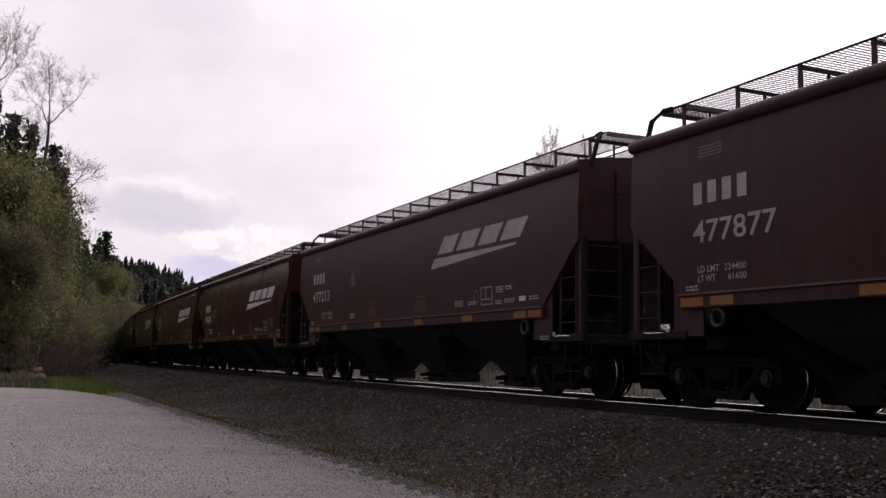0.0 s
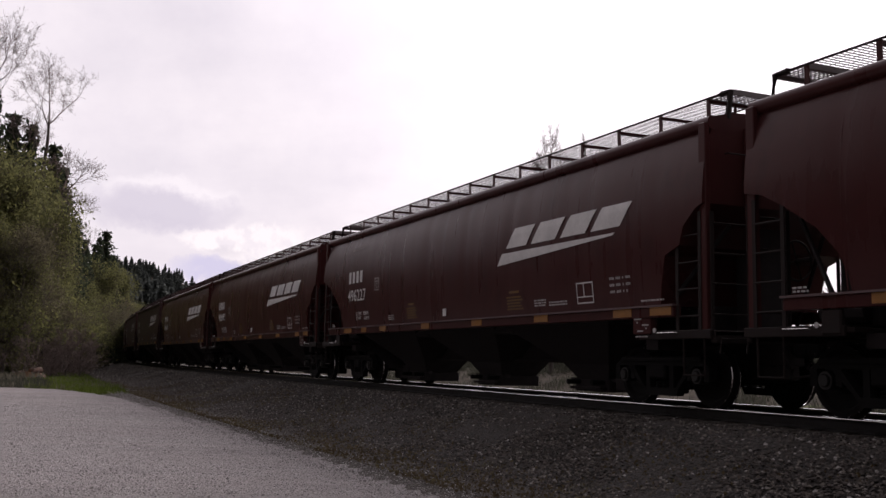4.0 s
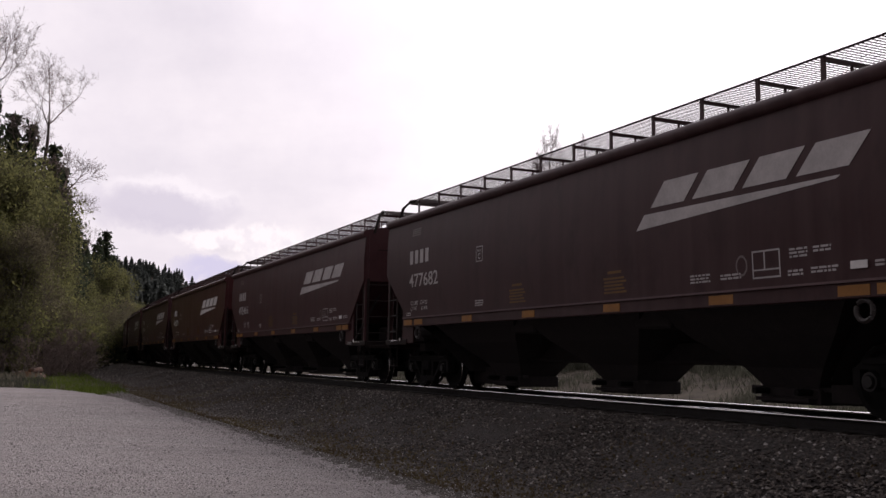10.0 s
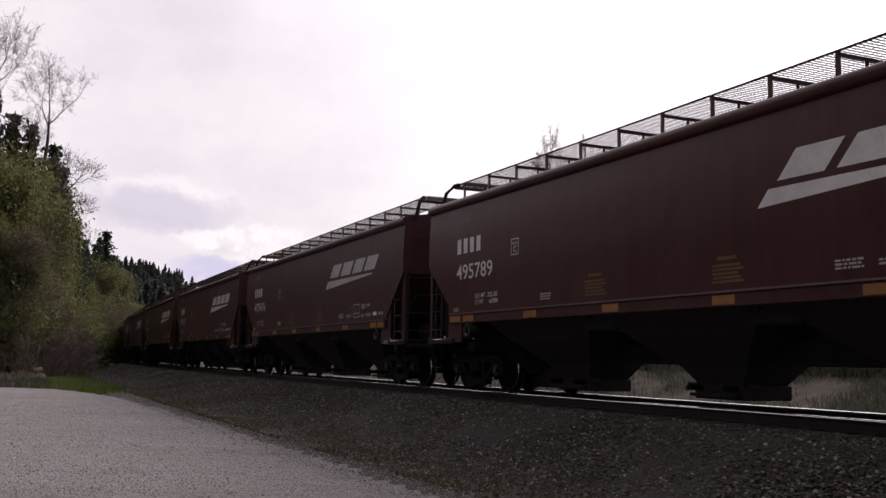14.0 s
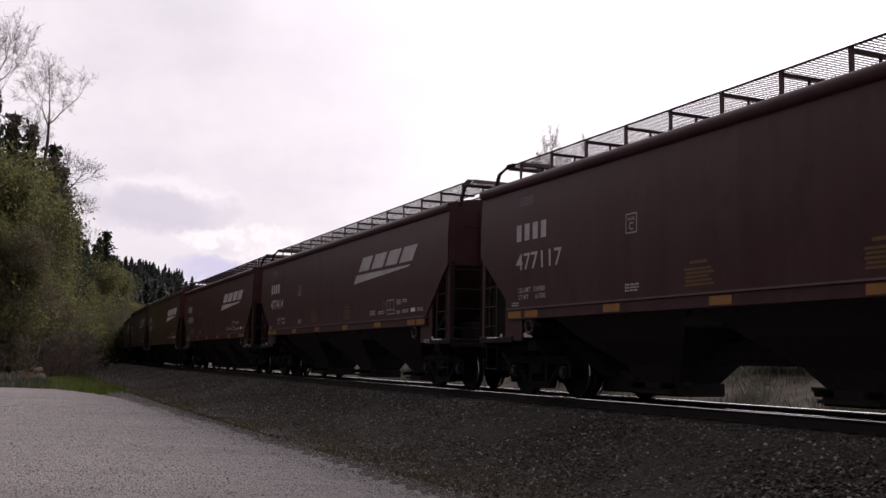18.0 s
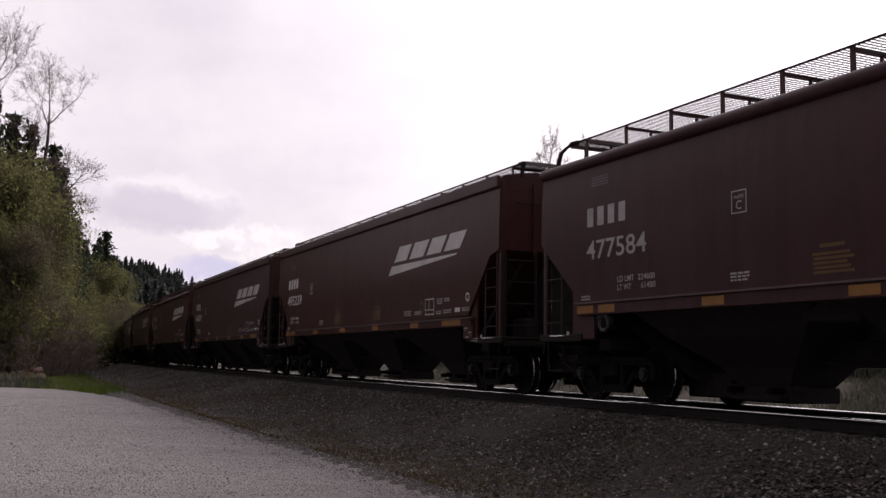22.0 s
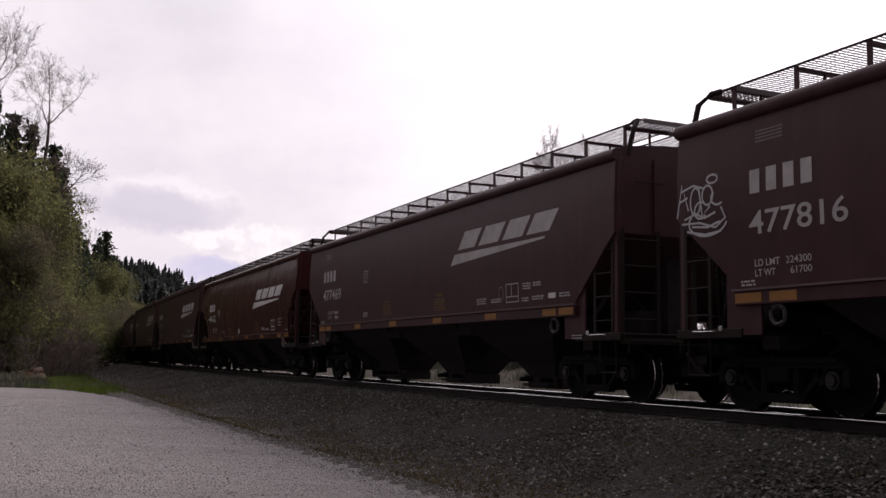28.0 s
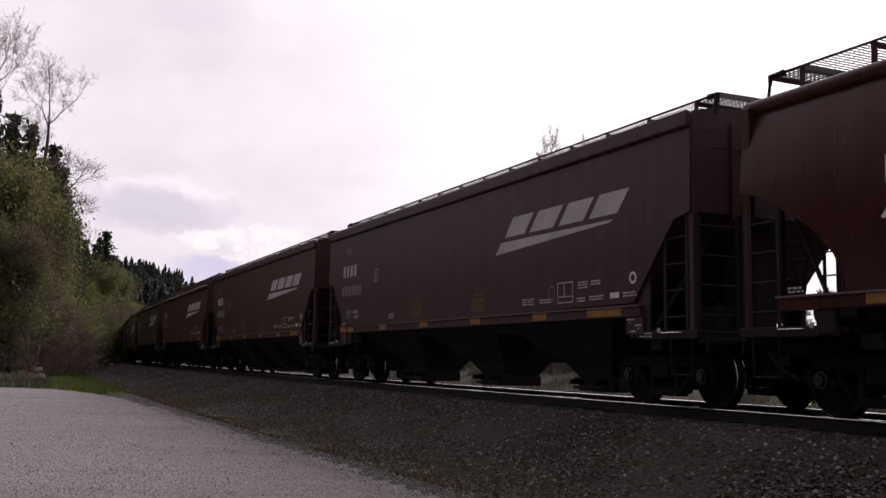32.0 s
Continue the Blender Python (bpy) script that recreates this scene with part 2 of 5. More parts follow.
# ---------------------------------------------------------------- ground
def soil_material():
    m, n = material("woodland_floor")
    pos = n.pos
    a, b, c = n.noise(pos, 0.12, 5.0), n.noise(pos, 1.3, 5.0), n.noise(pos, 14.0, 4.0)
    soil = n.mix(n.remap(b, 0.35, 0.65), (0.042, 0.034, 0.026, 1), (0.075, 0.062, 0.047, 1))
    grass = n.mix(n.remap(c, 0.3, 0.7), (0.050, 0.075, 0.018, 1), (0.105, 0.140, 0.035, 1))
    col = n.mix(n.remap(n.math("ADD", n.math("MULTIPLY", a, 0.5), n.math("MULTIPLY", b, 0.5)), 0.58, 0.72), soil, grass)
    link(n, col, "Base Color")
    n.b.inputs["Roughness"].default_value = 0.95
    n.b.inputs["Specular IOR Level"].default_value = 0.1
    bump(n, n.math("ADD", b, n.math("MULTIPLY", c, 0.4)), 0.08, 0.7)
    return m


def stony_material(name, dark, light, scale, tint, size, worn=None):
    """Crushed stone: cells for the stones, each with a tone of its own, and larger stains."""
    m, n = material(name)
    vor = n.add("ShaderNodeTexVoronoi", {"Vector": n.pos, "Scale": scale})
    tone = n.add("ShaderNodeSeparateColor", {0: vor.outputs["Color"]}).outputs[0]
    stain = n.noise(n.pos, 0.35, 5.0)
    mid = n.noise(n.pos, 2.6, 4.0)
    grit = n.noise(n.pos, scale * 3.0, 3.0)
    k = n.math("ADD", n.math("MULTIPLY", tone, 0.6), n.math("MULTIPLY", grit, 0.4))
    c = n.mix(k, (*dark, 1), (*light, 1))
    c = n.mix(n.remap(n.math("ADD", n.math("MULTIPLY", stain, 0.5), n.math("MULTIPLY", mid, 0.5)), 0.44, 0.62, 0.0, 0.65), c, (*tint, 1))
    if worn:
        # long worn wheel tracks across the lot
        lane = n.noise(n.add("ShaderNodeMapping", {0: n.pos, 2: (0, 0, 0.35), 3: (0.10, 0.75, 1.0)}).outputs[0], 1.0, 4.0, 0.5)
        c = n.mix(n.remap(lane, 0.42, 0.62, 0.0, 0.55), c, (*worn, 1))
    link(n, c, "Base Color")
    n.b.inputs["Roughness"].default_value = 0.9
    h = n.math("SUBTRACT", grit, n.math("MULTIPLY", vor.outputs["Distance"], 1.6))
    bump(n, h, size, 0.9)
    return m


SOIL = soil_material()
BALLAST = stony_material("crushed_basalt_ballast", (0.023, 0.020, 0.0185), (0.074, 0.062, 0.056), 17.0, (0.047, 0.037, 0.030), 0.05)
GRAVEL = stony_material("pale_crushed_gravel", (0.145, 0.132, 0.130), (0.46, 0.425, 0.42), 24.0, (0.205, 0.180, 0.173), 0.026, (0.365, 0.326, 0.322))
DIRT = stony_material("dirty_gravel_verge", (0.030, 0.025, 0.022), (0.098, 0.083, 0.069), 22.0, (0.056, 0.043, 0.030), 0.02)


def axis(points):
    out = []
    for a, b, step in points:
        out += list(np.arange(a, b, step))
    return np.array(out + [points[-1][1]])


def sheet(name, gx, gy, height, mat):
    xx, yy = np.meshgrid(gx, gy)
    zz = height(xx, yy)
    ny, nx = xx.shape
    me = bpy.data.meshes.new(name)
    idx = np.arange(nx * ny).reshape(ny, nx)
    quads = np.stack([idx[:-1, :-1], idx[:-1, 1:], idx[1:, 1:], idx[1:, :-1]], -1).reshape(-1, 4)
    me.from_pydata(np.stack([xx, yy, zz], -1).reshape(-1, 3).tolist(), [], quads.tolist())
    me.materials.append(mat)
    me.shade_smooth()
    return me


gx = axis([(-3000, -400, 400), (-400, -140, 20), (-140, -60, 4), (-60, 30, 1.0), (30, 140, 10), (140, 400, 40), (400, 3000, 400)])
gy = axis([(-3000, -400, 400), (-400, -30, 30), (-30, 5, 2.5), (5, 130, 1.0), (130, 380, 6), (380, 700, 40), (700, 3400, 450)])
ground = tagged(new("ground", sheet("ground", gx, gy, ground_height, SOIL)), "brown woodland soil and grass, rising into a hillside", "ground", kind="structure")


def strip(name, s0, s1, step, profile, mat, wobble=0.0, lump=0.0):
    """A band along the track; profile gives (distance from the middle, height) pairs."""
    ss = np.arange(s0, s1 + step, step)
    rows = []
    for s in ss:
        row = []
        for i, (d, z) in enumerate(profile):
            w = wobble * noise.noise(Vector((s * 0.35, d * 0.5, 3.1))) if wobble else 0.0
            h = lump * noise.noise(Vector((s * 1.9, d * 1.9, 0.4))) if lump else 0.0
            row.append(off_track(s, d + w * (i / (len(profile) - 1)), z + h))
        rows.append(row)
    k = Kit().grid(rows, 0)
    return k.mesh(name, mat, True)


bed_profile = [(-5.4, LOT - 0.35), (-4.0, -0.82), (-2.1, -0.22), (-1.45, -0.19), (-0.95, -0.20), (-0.55, -0.21), (0.55, -0.21), (0.95, -0.20), (1.45, -0.20),
               (1.9, -0.24), (2.3, -0.36), (2.9, -0.55), (3.5, -0.71), (4.1, -0.83), (4.6, -0.855)]
ballast = tagged(new("ballast_bed", strip("ballast_bed", -110, 60, 0.5, bed_profile, BALLAST, 0.25, 0.035)), "dark crushed basalt ballast under the railway track", "ballast", kind="structure")
for a, b in ((-440, -110), (60, 400)):
    tagged(new("ballast_bed", strip("ballast_bed", a, b, 5.0, bed_profile, BALLAST)), "dark crushed basalt ballast under the railway track", "ballast", kind="structure")
verge = tagged(new("dirt_verge", strip("dirt_verge", -40, 60, 0.5, [(4.1, -0.86), (4.6, -0.845), (5.2, -0.852), (5.9, -0.866), (6.6, -0.892)], DIRT, 0.2, 0.012)), "dirty gravel verge with scraps of dry grass", "ground", kind="structure")


def lot_edge(x, y):
    """How far inside the gravel lot a point lies, in metres."""
    d, s = lateral(x, y)
    wav = 0.08 * np.sin(s * 0.9) + 0.05 * np.sin(s * 2.3 + 1) + 0.03 * np.sin(s * 4.1)
    side_ = np.interp(s, (-2.0, 2.0, 6.0, 10.0, 15.0, 20.0, 27.0), (9.2, 8.1, 7.15, 6.5, 6.25, 6.0, 5.88))
    wob = 0.15 * np.sin(x * 0.9) + 0.1 * np.sin(x * 2.1 + 2)
    return np.minimum(d - side_ - wav, 42.9 - y + wob)


def lot_height(x, y):
    e = lot_edge(x, y)
    ruts = 0.018 * np.sin((x * 0.35 + y * 0.18) * 2.2) + 0.012 * hills(x * 3, y * 3)
    return np.where(e > 0, LOT + 0.035 + ruts, LOT + 0.035 + np.maximum(e, -0.6) * 0.35)


lx = axis([(-42, -22, 0.8), (-22, 4, 0.22), (4, 12, 0.8)])
ly = axis([(-16, 7, 0.8), (7, 22, 0.2), (22, 48, 0.35)])
lot_mesh = sheet("gravel_lot", lx, ly, lot_height, GRAVEL)
lm = bmesh.new()
lm.from_mesh(lot_mesh)
pts = np.array([v.co[:] for v in lm.verts])
inside = lot_edge(pts[:, 0], pts[:, 1]) > -0.5
bmesh.ops.delete(lm, geom=[v for v, keep in zip(lm.verts, inside) if not keep], context="VERTS")
lm.to_mesh(lot_mesh)
lm.free()
lot = tagged(new("gravel_lot", lot_mesh), "pale grey crushed gravel parking lot with faint tyre ruts", "gravel lot", kind="structure")


def stones(name, places, sizes, mats, label, seed):
    """Many low stones in one mesh: places is an array of x, y, z."""
    r = np.random.RandomState(seed)
    base = np.array([(1, 0, 0), (0.3, 0.95, 0), (-0.8, 0.6, 0), (-0.8, -0.6, 0), (0.3, -0.95, 0), (0.1, 0.1, 0.75), (0, 0, -0.6)])
    tris = np.array([(0, 1, 5), (1, 2, 5), (2, 3, 5), (3, 4, 5), (4, 0, 5), (1, 0, 6), (2, 1, 6), (3, 2, 6), (4, 3, 6), (0, 4, 6)])
    n = len(places)
    v = base[None] * r.uniform(0.65, 1.25, (n, 7, 3)) * sizes[:, None, None]
    a = r.uniform(0, 6.28, n)
    t = r.uniform(-0.5, 0.5, n)
    c, s = np.cos(a)[:, None], np.sin(a)[:, None]
    x, y, z = v[..., 0], v[..., 1], v[..., 2]
    y, z = y * np.cos(t)[:, None] - z * np.sin(t)[:, None], y * np.sin(t)[:, None] + z * np.cos(t)[:, None]
    v = np.stack([x * c - y * s, x * s + y * c, z], -1) + places[:, None, :]
    f = tris[None] + 7 * np.arange(n)[:, None, None]
    me = bpy.data.meshes.new(name)
    me.from_pydata(v.reshape(-1, 3).tolist(), [], f.reshape(-1, 3).tolist())
    me.materials.append(mats)
    return tagged(new(name, me), label, "stones", kind="stuff")


def island_material(name, stops, rough=0.9):
    m, n = material(name)
    rnd = n.add("ShaderNodeNewGeometry").outputs["Random Per Island"]
    tone = n.ramp(rnd, stops)
    g = n.noise(n.pos, 30.0, 3.0)
    link(n, n.mix(n.remap(g, 0.3, 0.7, 0.0, 0.45), tone, (0.05, 0.045, 0.04, 1)), "Base Color")
    n.b.inputs["Roughness"].default_value = rough
    return m


BALLASTSTONE = island_material("loose_basalt", [(0.0, (0.030, 0.026, 0.025)), (0.42, (0.076, 0.061, 0.055)), (0.74, (0.126, 0.104, 0.089)), (0.93, (0.22, 0.195, 0.17)), (1.0, (0.46, 0.43, 0.41))])
GRAVELSTONE = island_material("loose_pale_gravel", [(0.0, (0.15, 0.137, 0.132)), (0.2, (0.28, 0.257, 0.25)), (0.7, (0.44, 0.41, 0.40)), (1.0, (0.64, 0.62, 0.61))])

rs = np.random.RandomState(11)
bd = np.array([d for d, z in bed_profile])
bz = np.array([z for d, z in bed_profile])


def scatter_band(n, s0, s1, d0, d1, power=1.0):
    s = s1 - (s1 - s0) * rs.uniform(0, 1, n) ** power
    d = rs.uniform(d0, d1, n)
    a = heading(s)
    x = np.interp(s, SGRID, TX) + d * np.sin(a)
    y = np.interp(s, SGRID, TY) - d * np.cos(a)
    return x, y, d


x, y, d = scatter_band(135000, -12, 47, 0.95, 6.2, 1.4)
keep = rs.uniform(0, 1, len(d)) > smooth(4.5, 5.9, d)
x, y, d = x[keep], y[keep], d[keep]
z = np.maximum(np.interp(d, bd, bz), -0.85) + rs.uniform(-0.012, 0.02, len(d))
stones("ballast_stones", np.stack([x, y, z], -1), rs.uniform(0.012, 0.034, len(d)) * (1.0 - 0.45 * smooth(4.2, 5.2, d)), BALLASTSTONE, "loose dark broken ballast stones on the shoulder", 4)
x, y, d = scatter_band(16000, -50, -10, 1.2, 5.4, 1.0)
z = np.maximum(np.interp(d, bd, bz), -0.85) + rs.uniform(-0.01, 0.02, len(d))
stones("ballast_stones", np.stack([x, y, z], -1), rs.uniform(0.03, 0.055, len(d)), BALLASTSTONE, "dark ballast stones along the curve", 8)
x, y, d = scatter_band(5000, 5, 47, -4.5, -0.95, 1.0)
z = np.maximum(np.interp(d, bd, bz), -1.2) + 0.005
stones("ballast_stones", np.stack([x, y, z], -1), rs.uniform(0.022, 0.05, len(d)), BALLASTSTONE, "loose dark ballast stones beyond the rails", 5)

n_g = 40000
gy_ = 8.5 + 27 * rs.uniform(0, 1, n_g) ** 2.0
gx_ = gy_ * rs.uniform(-0.47, 0.05, n_g)
e = lot_edge(gx_, gy_)
ok = e > -0.9 * rs.uniform(0, 1, n_g) ** 2
gx_, gy_, e = gx_[ok], gy_[ok], e[ok]
stones("loose_gravel", np.stack([gx_, gy_, np.maximum(lot_height(gx_, gy_), LOT + 0.02) + 0.002], -1), rs.uniform(0.004, 0.012, len(gx_)) * (1 + 1.2 * (rs.uniform(0, 1, len(gx_)) > 0.97)), GRAVELSTONE, "loose pale gravel chips strewn on the lot", 6)

x, y, d = scatter_band(11000, -10, 47, 5.05, 6.4, 1.0)
keep = rs.uniform(0, 1, len(d)) < smooth(4.9, 5.8, d)
x, y, d = x[keep], y[keep], d[keep]
stones("loose_gravel", np.stack([x, y, np.maximum(np.interp(d, bd, bz), -0.845) + 0.012], -1), rs.uniform(0.006, 0.016, len(d)), GRAVELSTONE, "pale gravel chips spilling over the edge of the lot", 7)


# ---------------------------------------------------------------- rails and ties
rail_section = [(-0.036, -0.020), (-0.0345, -0.010), (-0.028, -0.0035), (-0.016, 0.0), (0.008, -0.0004), (0.021, -0.0022), (0.0285, -0.0055), (0.0335, -0.011), (0.0355, -0.017), (0.036, -0.024), (0.036, -0.036), (0.009, -0.05), (0.009, -0.14), (0.07, -0.158), (0.07, -0.17),
                (-0.07, -0.17), (-0.07, -0.158), (-0.009, -0.14), (-0.009, -0.05), (-0.036, -0.036)]
railway = thing("railway_track", "single railway track with polished steel rails on dark ties", "railway track")
for dd in (0.7525, -0.7525):
    rk = Kit()
    rows = []
    for s in np.concatenate([np.arange(-440, -120, 6.0), np.arange(-120, 62, 2.0), np.arange(62, 400, 8.0)]):
        rows.append([off_track(s, dd + u, w) for u, w in rail_section])
    n_ = len(rail_section)
    for i in range(len(rows) - 1):
        for j in range(n_):
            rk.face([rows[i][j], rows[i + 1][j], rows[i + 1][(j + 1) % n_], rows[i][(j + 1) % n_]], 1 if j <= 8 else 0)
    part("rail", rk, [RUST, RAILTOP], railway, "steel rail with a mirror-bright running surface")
tie_mesh = Kit().box(-0.115, 0.115, -1.3, 1.3, -0.36, -0.172, 0, 0.012).mesh("tie", TIE)
plate_mesh = Kit().box(-0.10, 0.10, -0.18, 0.18, -0.172, -0.158, 0, 0.004).mesh("tie_plate", RUST)
for i in range(230):
    s = -66 + i * 0.51
    a = float(heading(s))
    x, y = track(s)
    tie = part("tie", tie_mesh, None, railway, at=Matrix.Translation((x, y, 0)) @ Matrix.Rotation(a, 4, "Z"))
    if 18 < s < 48:
        part("tie_plate", plate_mesh, None, tie, at=Matrix.Translation((0, -0.7525, 0)))


# ---------------------------------------------------------------- plants
def leaf_material(name, a, b, c):
    m, n = material(name)
    rnd = n.add("ShaderNodeNewGeometry").outputs["Random Per Island"]
    patch = n.noise(n.pos, 0.5, 3.0)
    k = n.math("ADD", n.math("MULTIPLY", rnd, 0.55), n.math("MULTIPLY", n.remap(patch, 0.3, 0.7), 0.45))
    col = n.ramp(k, [(0.0, a), (0.55, b), (1.0, c)])
    link(n, col, "Base Color")
    n.b.inputs["Roughness"].default_value = 0.7
    n.b.inputs["Specular IOR Level"].default_value = 0.15
    tr = n.add("ShaderNodeBsdfTranslucent", {0: col})
    mixs = n.add("ShaderNodeMixShader", {0: 0.62, 1: n.b.outputs[0], 2: tr.outputs[0]})
    out = [q for q in n.t.nodes if q.type == "OUTPUT_MATERIAL"][0]
    n.t.links.new(mixs.outputs[0], out.inputs[0])
    return m


SPRING = leaf_material("fresh_spring_leaves", (0.095, 0.096, 0.050), (0.175, 0.175, 0.074), (0.30, 0.30, 0.11))
OLIVE = leaf_material("olive_budding_leaves", (0.090, 0.080, 0.056), (0.145, 0.128, 0.082), (0.22, 0.20, 0.112))
NEEDLE = leaf_material("dark_fir_needles", (0.030, 0.040, 0.026), (0.052, 0.066, 0.040), (0.085, 0.098, 0.055))
# ridge firs: distance haze is mixed into the needle colour, paler and greyer
HAZENEEDLE = leaf_material("haze_paled_fir_needles", (0.085, 0.096, 0.092), (0.112, 0.124, 0.116), (0.135, 0.146, 0.132))
BARK = plain("grey_brown_bark", (0.085, 0.070, 0.060), 0.9, 0.0, 0.4, 3.0, 0.01)
TWIG = plain("reddish_brown_twigs", (0.21, 0.16, 0.145), 0.85, 0.0, 0.3, 3.0, 0.0)
BRUSH = plain("dry_brown_brush", (0.17, 0.138, 0.108), 0.9, 0.0, 0.35, 3.0, 0.0)
GRASS = leaf_material("spring_grass", (0.060, 0.085, 0.016), (0.115, 0.155, 0.030), (0.19, 0.22, 0.06))
STRAW = leaf_material("dry_pale_grass", (0.10, 0.092, 0.07), (0.165, 0.152, 0.118), (0.24, 0.225, 0.18))
WEED = leaf_material("grey_green_weeds", (0.046, 0.047, 0.036), (0.068, 0.069, 0.052), (0.095, 0.095, 0.074))


def cards(places, size, r, flat=0.0):
    """Small four-cornered leaf clumps, turned every way."""
    n = len(places)
    u = r.normal(size=(n, 3))
    u /= np.linalg.norm(u, axis=1)[:, None]
    w = r.normal(size=(n, 3))
    w[:, 2] *= 1 - flat
    w -= u * np.sum(u * w, axis=1)[:, None]
    w /= np.linalg.norm(w, axis=1)[:, None] + 1e-9
    s = size * r.uniform(0.5, 1.3, n)
    u, w = u * s[:, None], w * (s * 0.6)[:, None]
    quad = np.stack([places - u, places + w * r.uniform(0.6, 1.2, (n, 1)), places + u, places - w * r.uniform(0.6, 1.2, (n, 1))], 1)
    return quad.reshape(-1, 3)


def cards_mesh(name, verts, mat):
    me = bpy.data.meshes.new(name)
    me.from_pydata(verts.tolist(), [], np.arange(len(verts)).reshape(-1, 4).tolist())
    me.materials.append(mat)
    return me


def branches(r, height, spread, levels, droop, trunk_r, lean=0.0, twig_r=0.008, low=0.3, fork=4, last=0.55):
    """A tapered trunk with limbs, as polylines with radii; also the twig tips."""
    lines, tips = [], []

    def grow(p, d, length, rad, level):
        pts, q, dd = [p.copy()], p.copy(), d.copy()
        n = 6 if level == 0 else 4
        for i in range(n):
            dd = (dd + Vector(r.normal(0, 0.10 if level == 0 else 0.20, 3)) + Vector((0, 0, 0.10 - droop * 0.12 if level else 0.02))).normalized()
            q = q + dd * (length / n)
            pts.append(q.copy())
        end = max(twig_r, rad * (0.25 if level == 0 else 0.3))
        lines.append((pts, rad, end, level))
        tips.append((q.copy(), level))
        if level >= levels:
            for p_ in pts[1:]:
                tips.append((p_.copy(), level))
            return
        m = int(fork * (3.2 if level == 0 else 1.4))
        for i in range(m):
            f = low + (0.98 - low) * (i + r.uniform(0, 1)) / m if level == 0 else r.uniform(0.2, 1.0)
            k = min(n - 1, int(f * n))
            b = pts[k].lerp(pts[k + 1], f * n - k)
            az = r.uniform(0, 6.283) if level == 0 else None
            axis_ = (pts[k + 1] - pts[k]).normalized()
            if level == 0:
                out = Vector((math.cos(az), math.sin(az), 0))
            else:
                out = Vector(r.normal(0, 1, 3))
                out = (out - axis_ * out.dot(axis_)).normalized()
            ang = r.uniform(0.55, 1.0) * spread
            nd = (axis_ * math.cos(ang) + out * math.sin(ang)).normalized()
            sub = length * (0.48 if level == 0 else last if level >= levels - 1 else 0.55) * (1.15 - 0.75 * f if level == 0 else 1.1 - 0.4 * f) * r.uniform(0.75, 1.2)
            rr = max(twig_r, (rad + (end - rad) * f) * 0.5)
            grow(b, nd, sub, rr, level + 1)

    grow(Vector((0, 0, -0.3)), Vector((lean, 0, 1)).normalized(), height, trunk_r, 0)
    top = max(p.z for pts, *_ in lines for p in pts)
    return lines, tips, top


def wood(lines, mats, name):
    k = Kit()
    for pts, a, b, level in lines:
        k.tube(pts, a, (8, 5, 4, 3, 3)[min(level, 4)], 0, b)
    return k.mesh(name, mats)


def broadleaf(seed, height, leaves, mat, label, size=0.095, levels=3, spread=1.0):
    r = np.random.RandomState(seed)
    lines, tips, top = branches(r, height * 0.92, spread, levels, 0.2, height * 0.017, 0.05, 0.012, 0.18, 5)
    tree = thing("broadleaf_tree", label, "tree", "trees on the hillside")
    part("trunk", wood(lines, BARK, "trunk"), None, tree)
    at = np.array([t[0][:] for t in tips if t[1] >= levels - 1])
    pick = at[r.randint(0, len(at), leaves)] + r.normal(0, 0.42, (leaves, 3))
    part("crown", cards_mesh("crown", cards(pick, size, r), mat), None, tree)
    return tree, top


def conifer(seed, height, width, mat, label, group, card=0.24, layers=44, per=11):
    r = np.random.RandomState(seed)
    tree = thing("fir_tree", label, "tree", group)
    k = Kit().tube([(0, 0, -0.4), (0, 0, height * 0.5), (0, 0, height)], height * 0.014, 7, 0, 0.02)
    places = []
    for i in range(layers):
        f = 0.1 + 0.9 * i / layers
        z = height * f
        reach = width * (1 - f) ** 0.85 * r.uniform(0.7, 1.15) + 0.12
        for j in range(per):
            if f < 0.9 and r.uniform() < 0.12:
                continue
            a = 6.283 * (j + r.uniform(-0.4, 0.4)) / per + i
            l = reach * r.uniform(0.65, 1.15)
            tip = Vector((math.cos(a) * l, math.sin(a) * l, z - 0.28 * l))
            k.tube([(0, 0, z), tip], 0.03, 3, 0, 0.008)
            n = max(3, int(l * (13 if card < 0.2 else 7)))
            for q in range(n):
                g = (q + 0.5) / n
                places.append((tip.x * g + r.normal(0, 0.10 + 0.08 * g), tip.y * g + r.normal(0, 0.10 + 0.08 * g), z - 0.28 * l * g - r.uniform(0, 0.16)))
    part("trunk", k.mesh("trunk", BARK), None, tree)
    part("crown", cards_mesh("crown", cards(np.array(places), card, r, 0.5), mat), None, tree)
    return tree, height


def bare(seed, height, label, spread=0.8, levels=4, twig=0.011, fork=4, low=0.25, name="bare_tree", group="bare trees", buds=1500, stem=0.011):
    r = np.random.RandomState(seed)
    lines, tips, top = branches(r, height * 0.95, spread, levels, -0.2, height * stem, 0.0, twig, low, fork, 0.4)
    tree = thing(name, label, "tree", group)
    part("trunk", wood([q for q in lines if q[3] <= 1], BARK, "trunk"), None, tree)
    part("twig_mass", wood([q for q in lines if q[3] > 1], TWIG, "twigs"), None, tree)
    if buds:
        at = np.array([t[0][:] for t in tips if t[1] >= levels])
        pick = at[r.randint(0, len(at), buds)] + r.normal(0, 0.06, (buds, 3))
        part("bud_mass", cards_mesh("bud_mass", cards(pick, 0.035, r), TWIG), None, tree)
    return tree, top


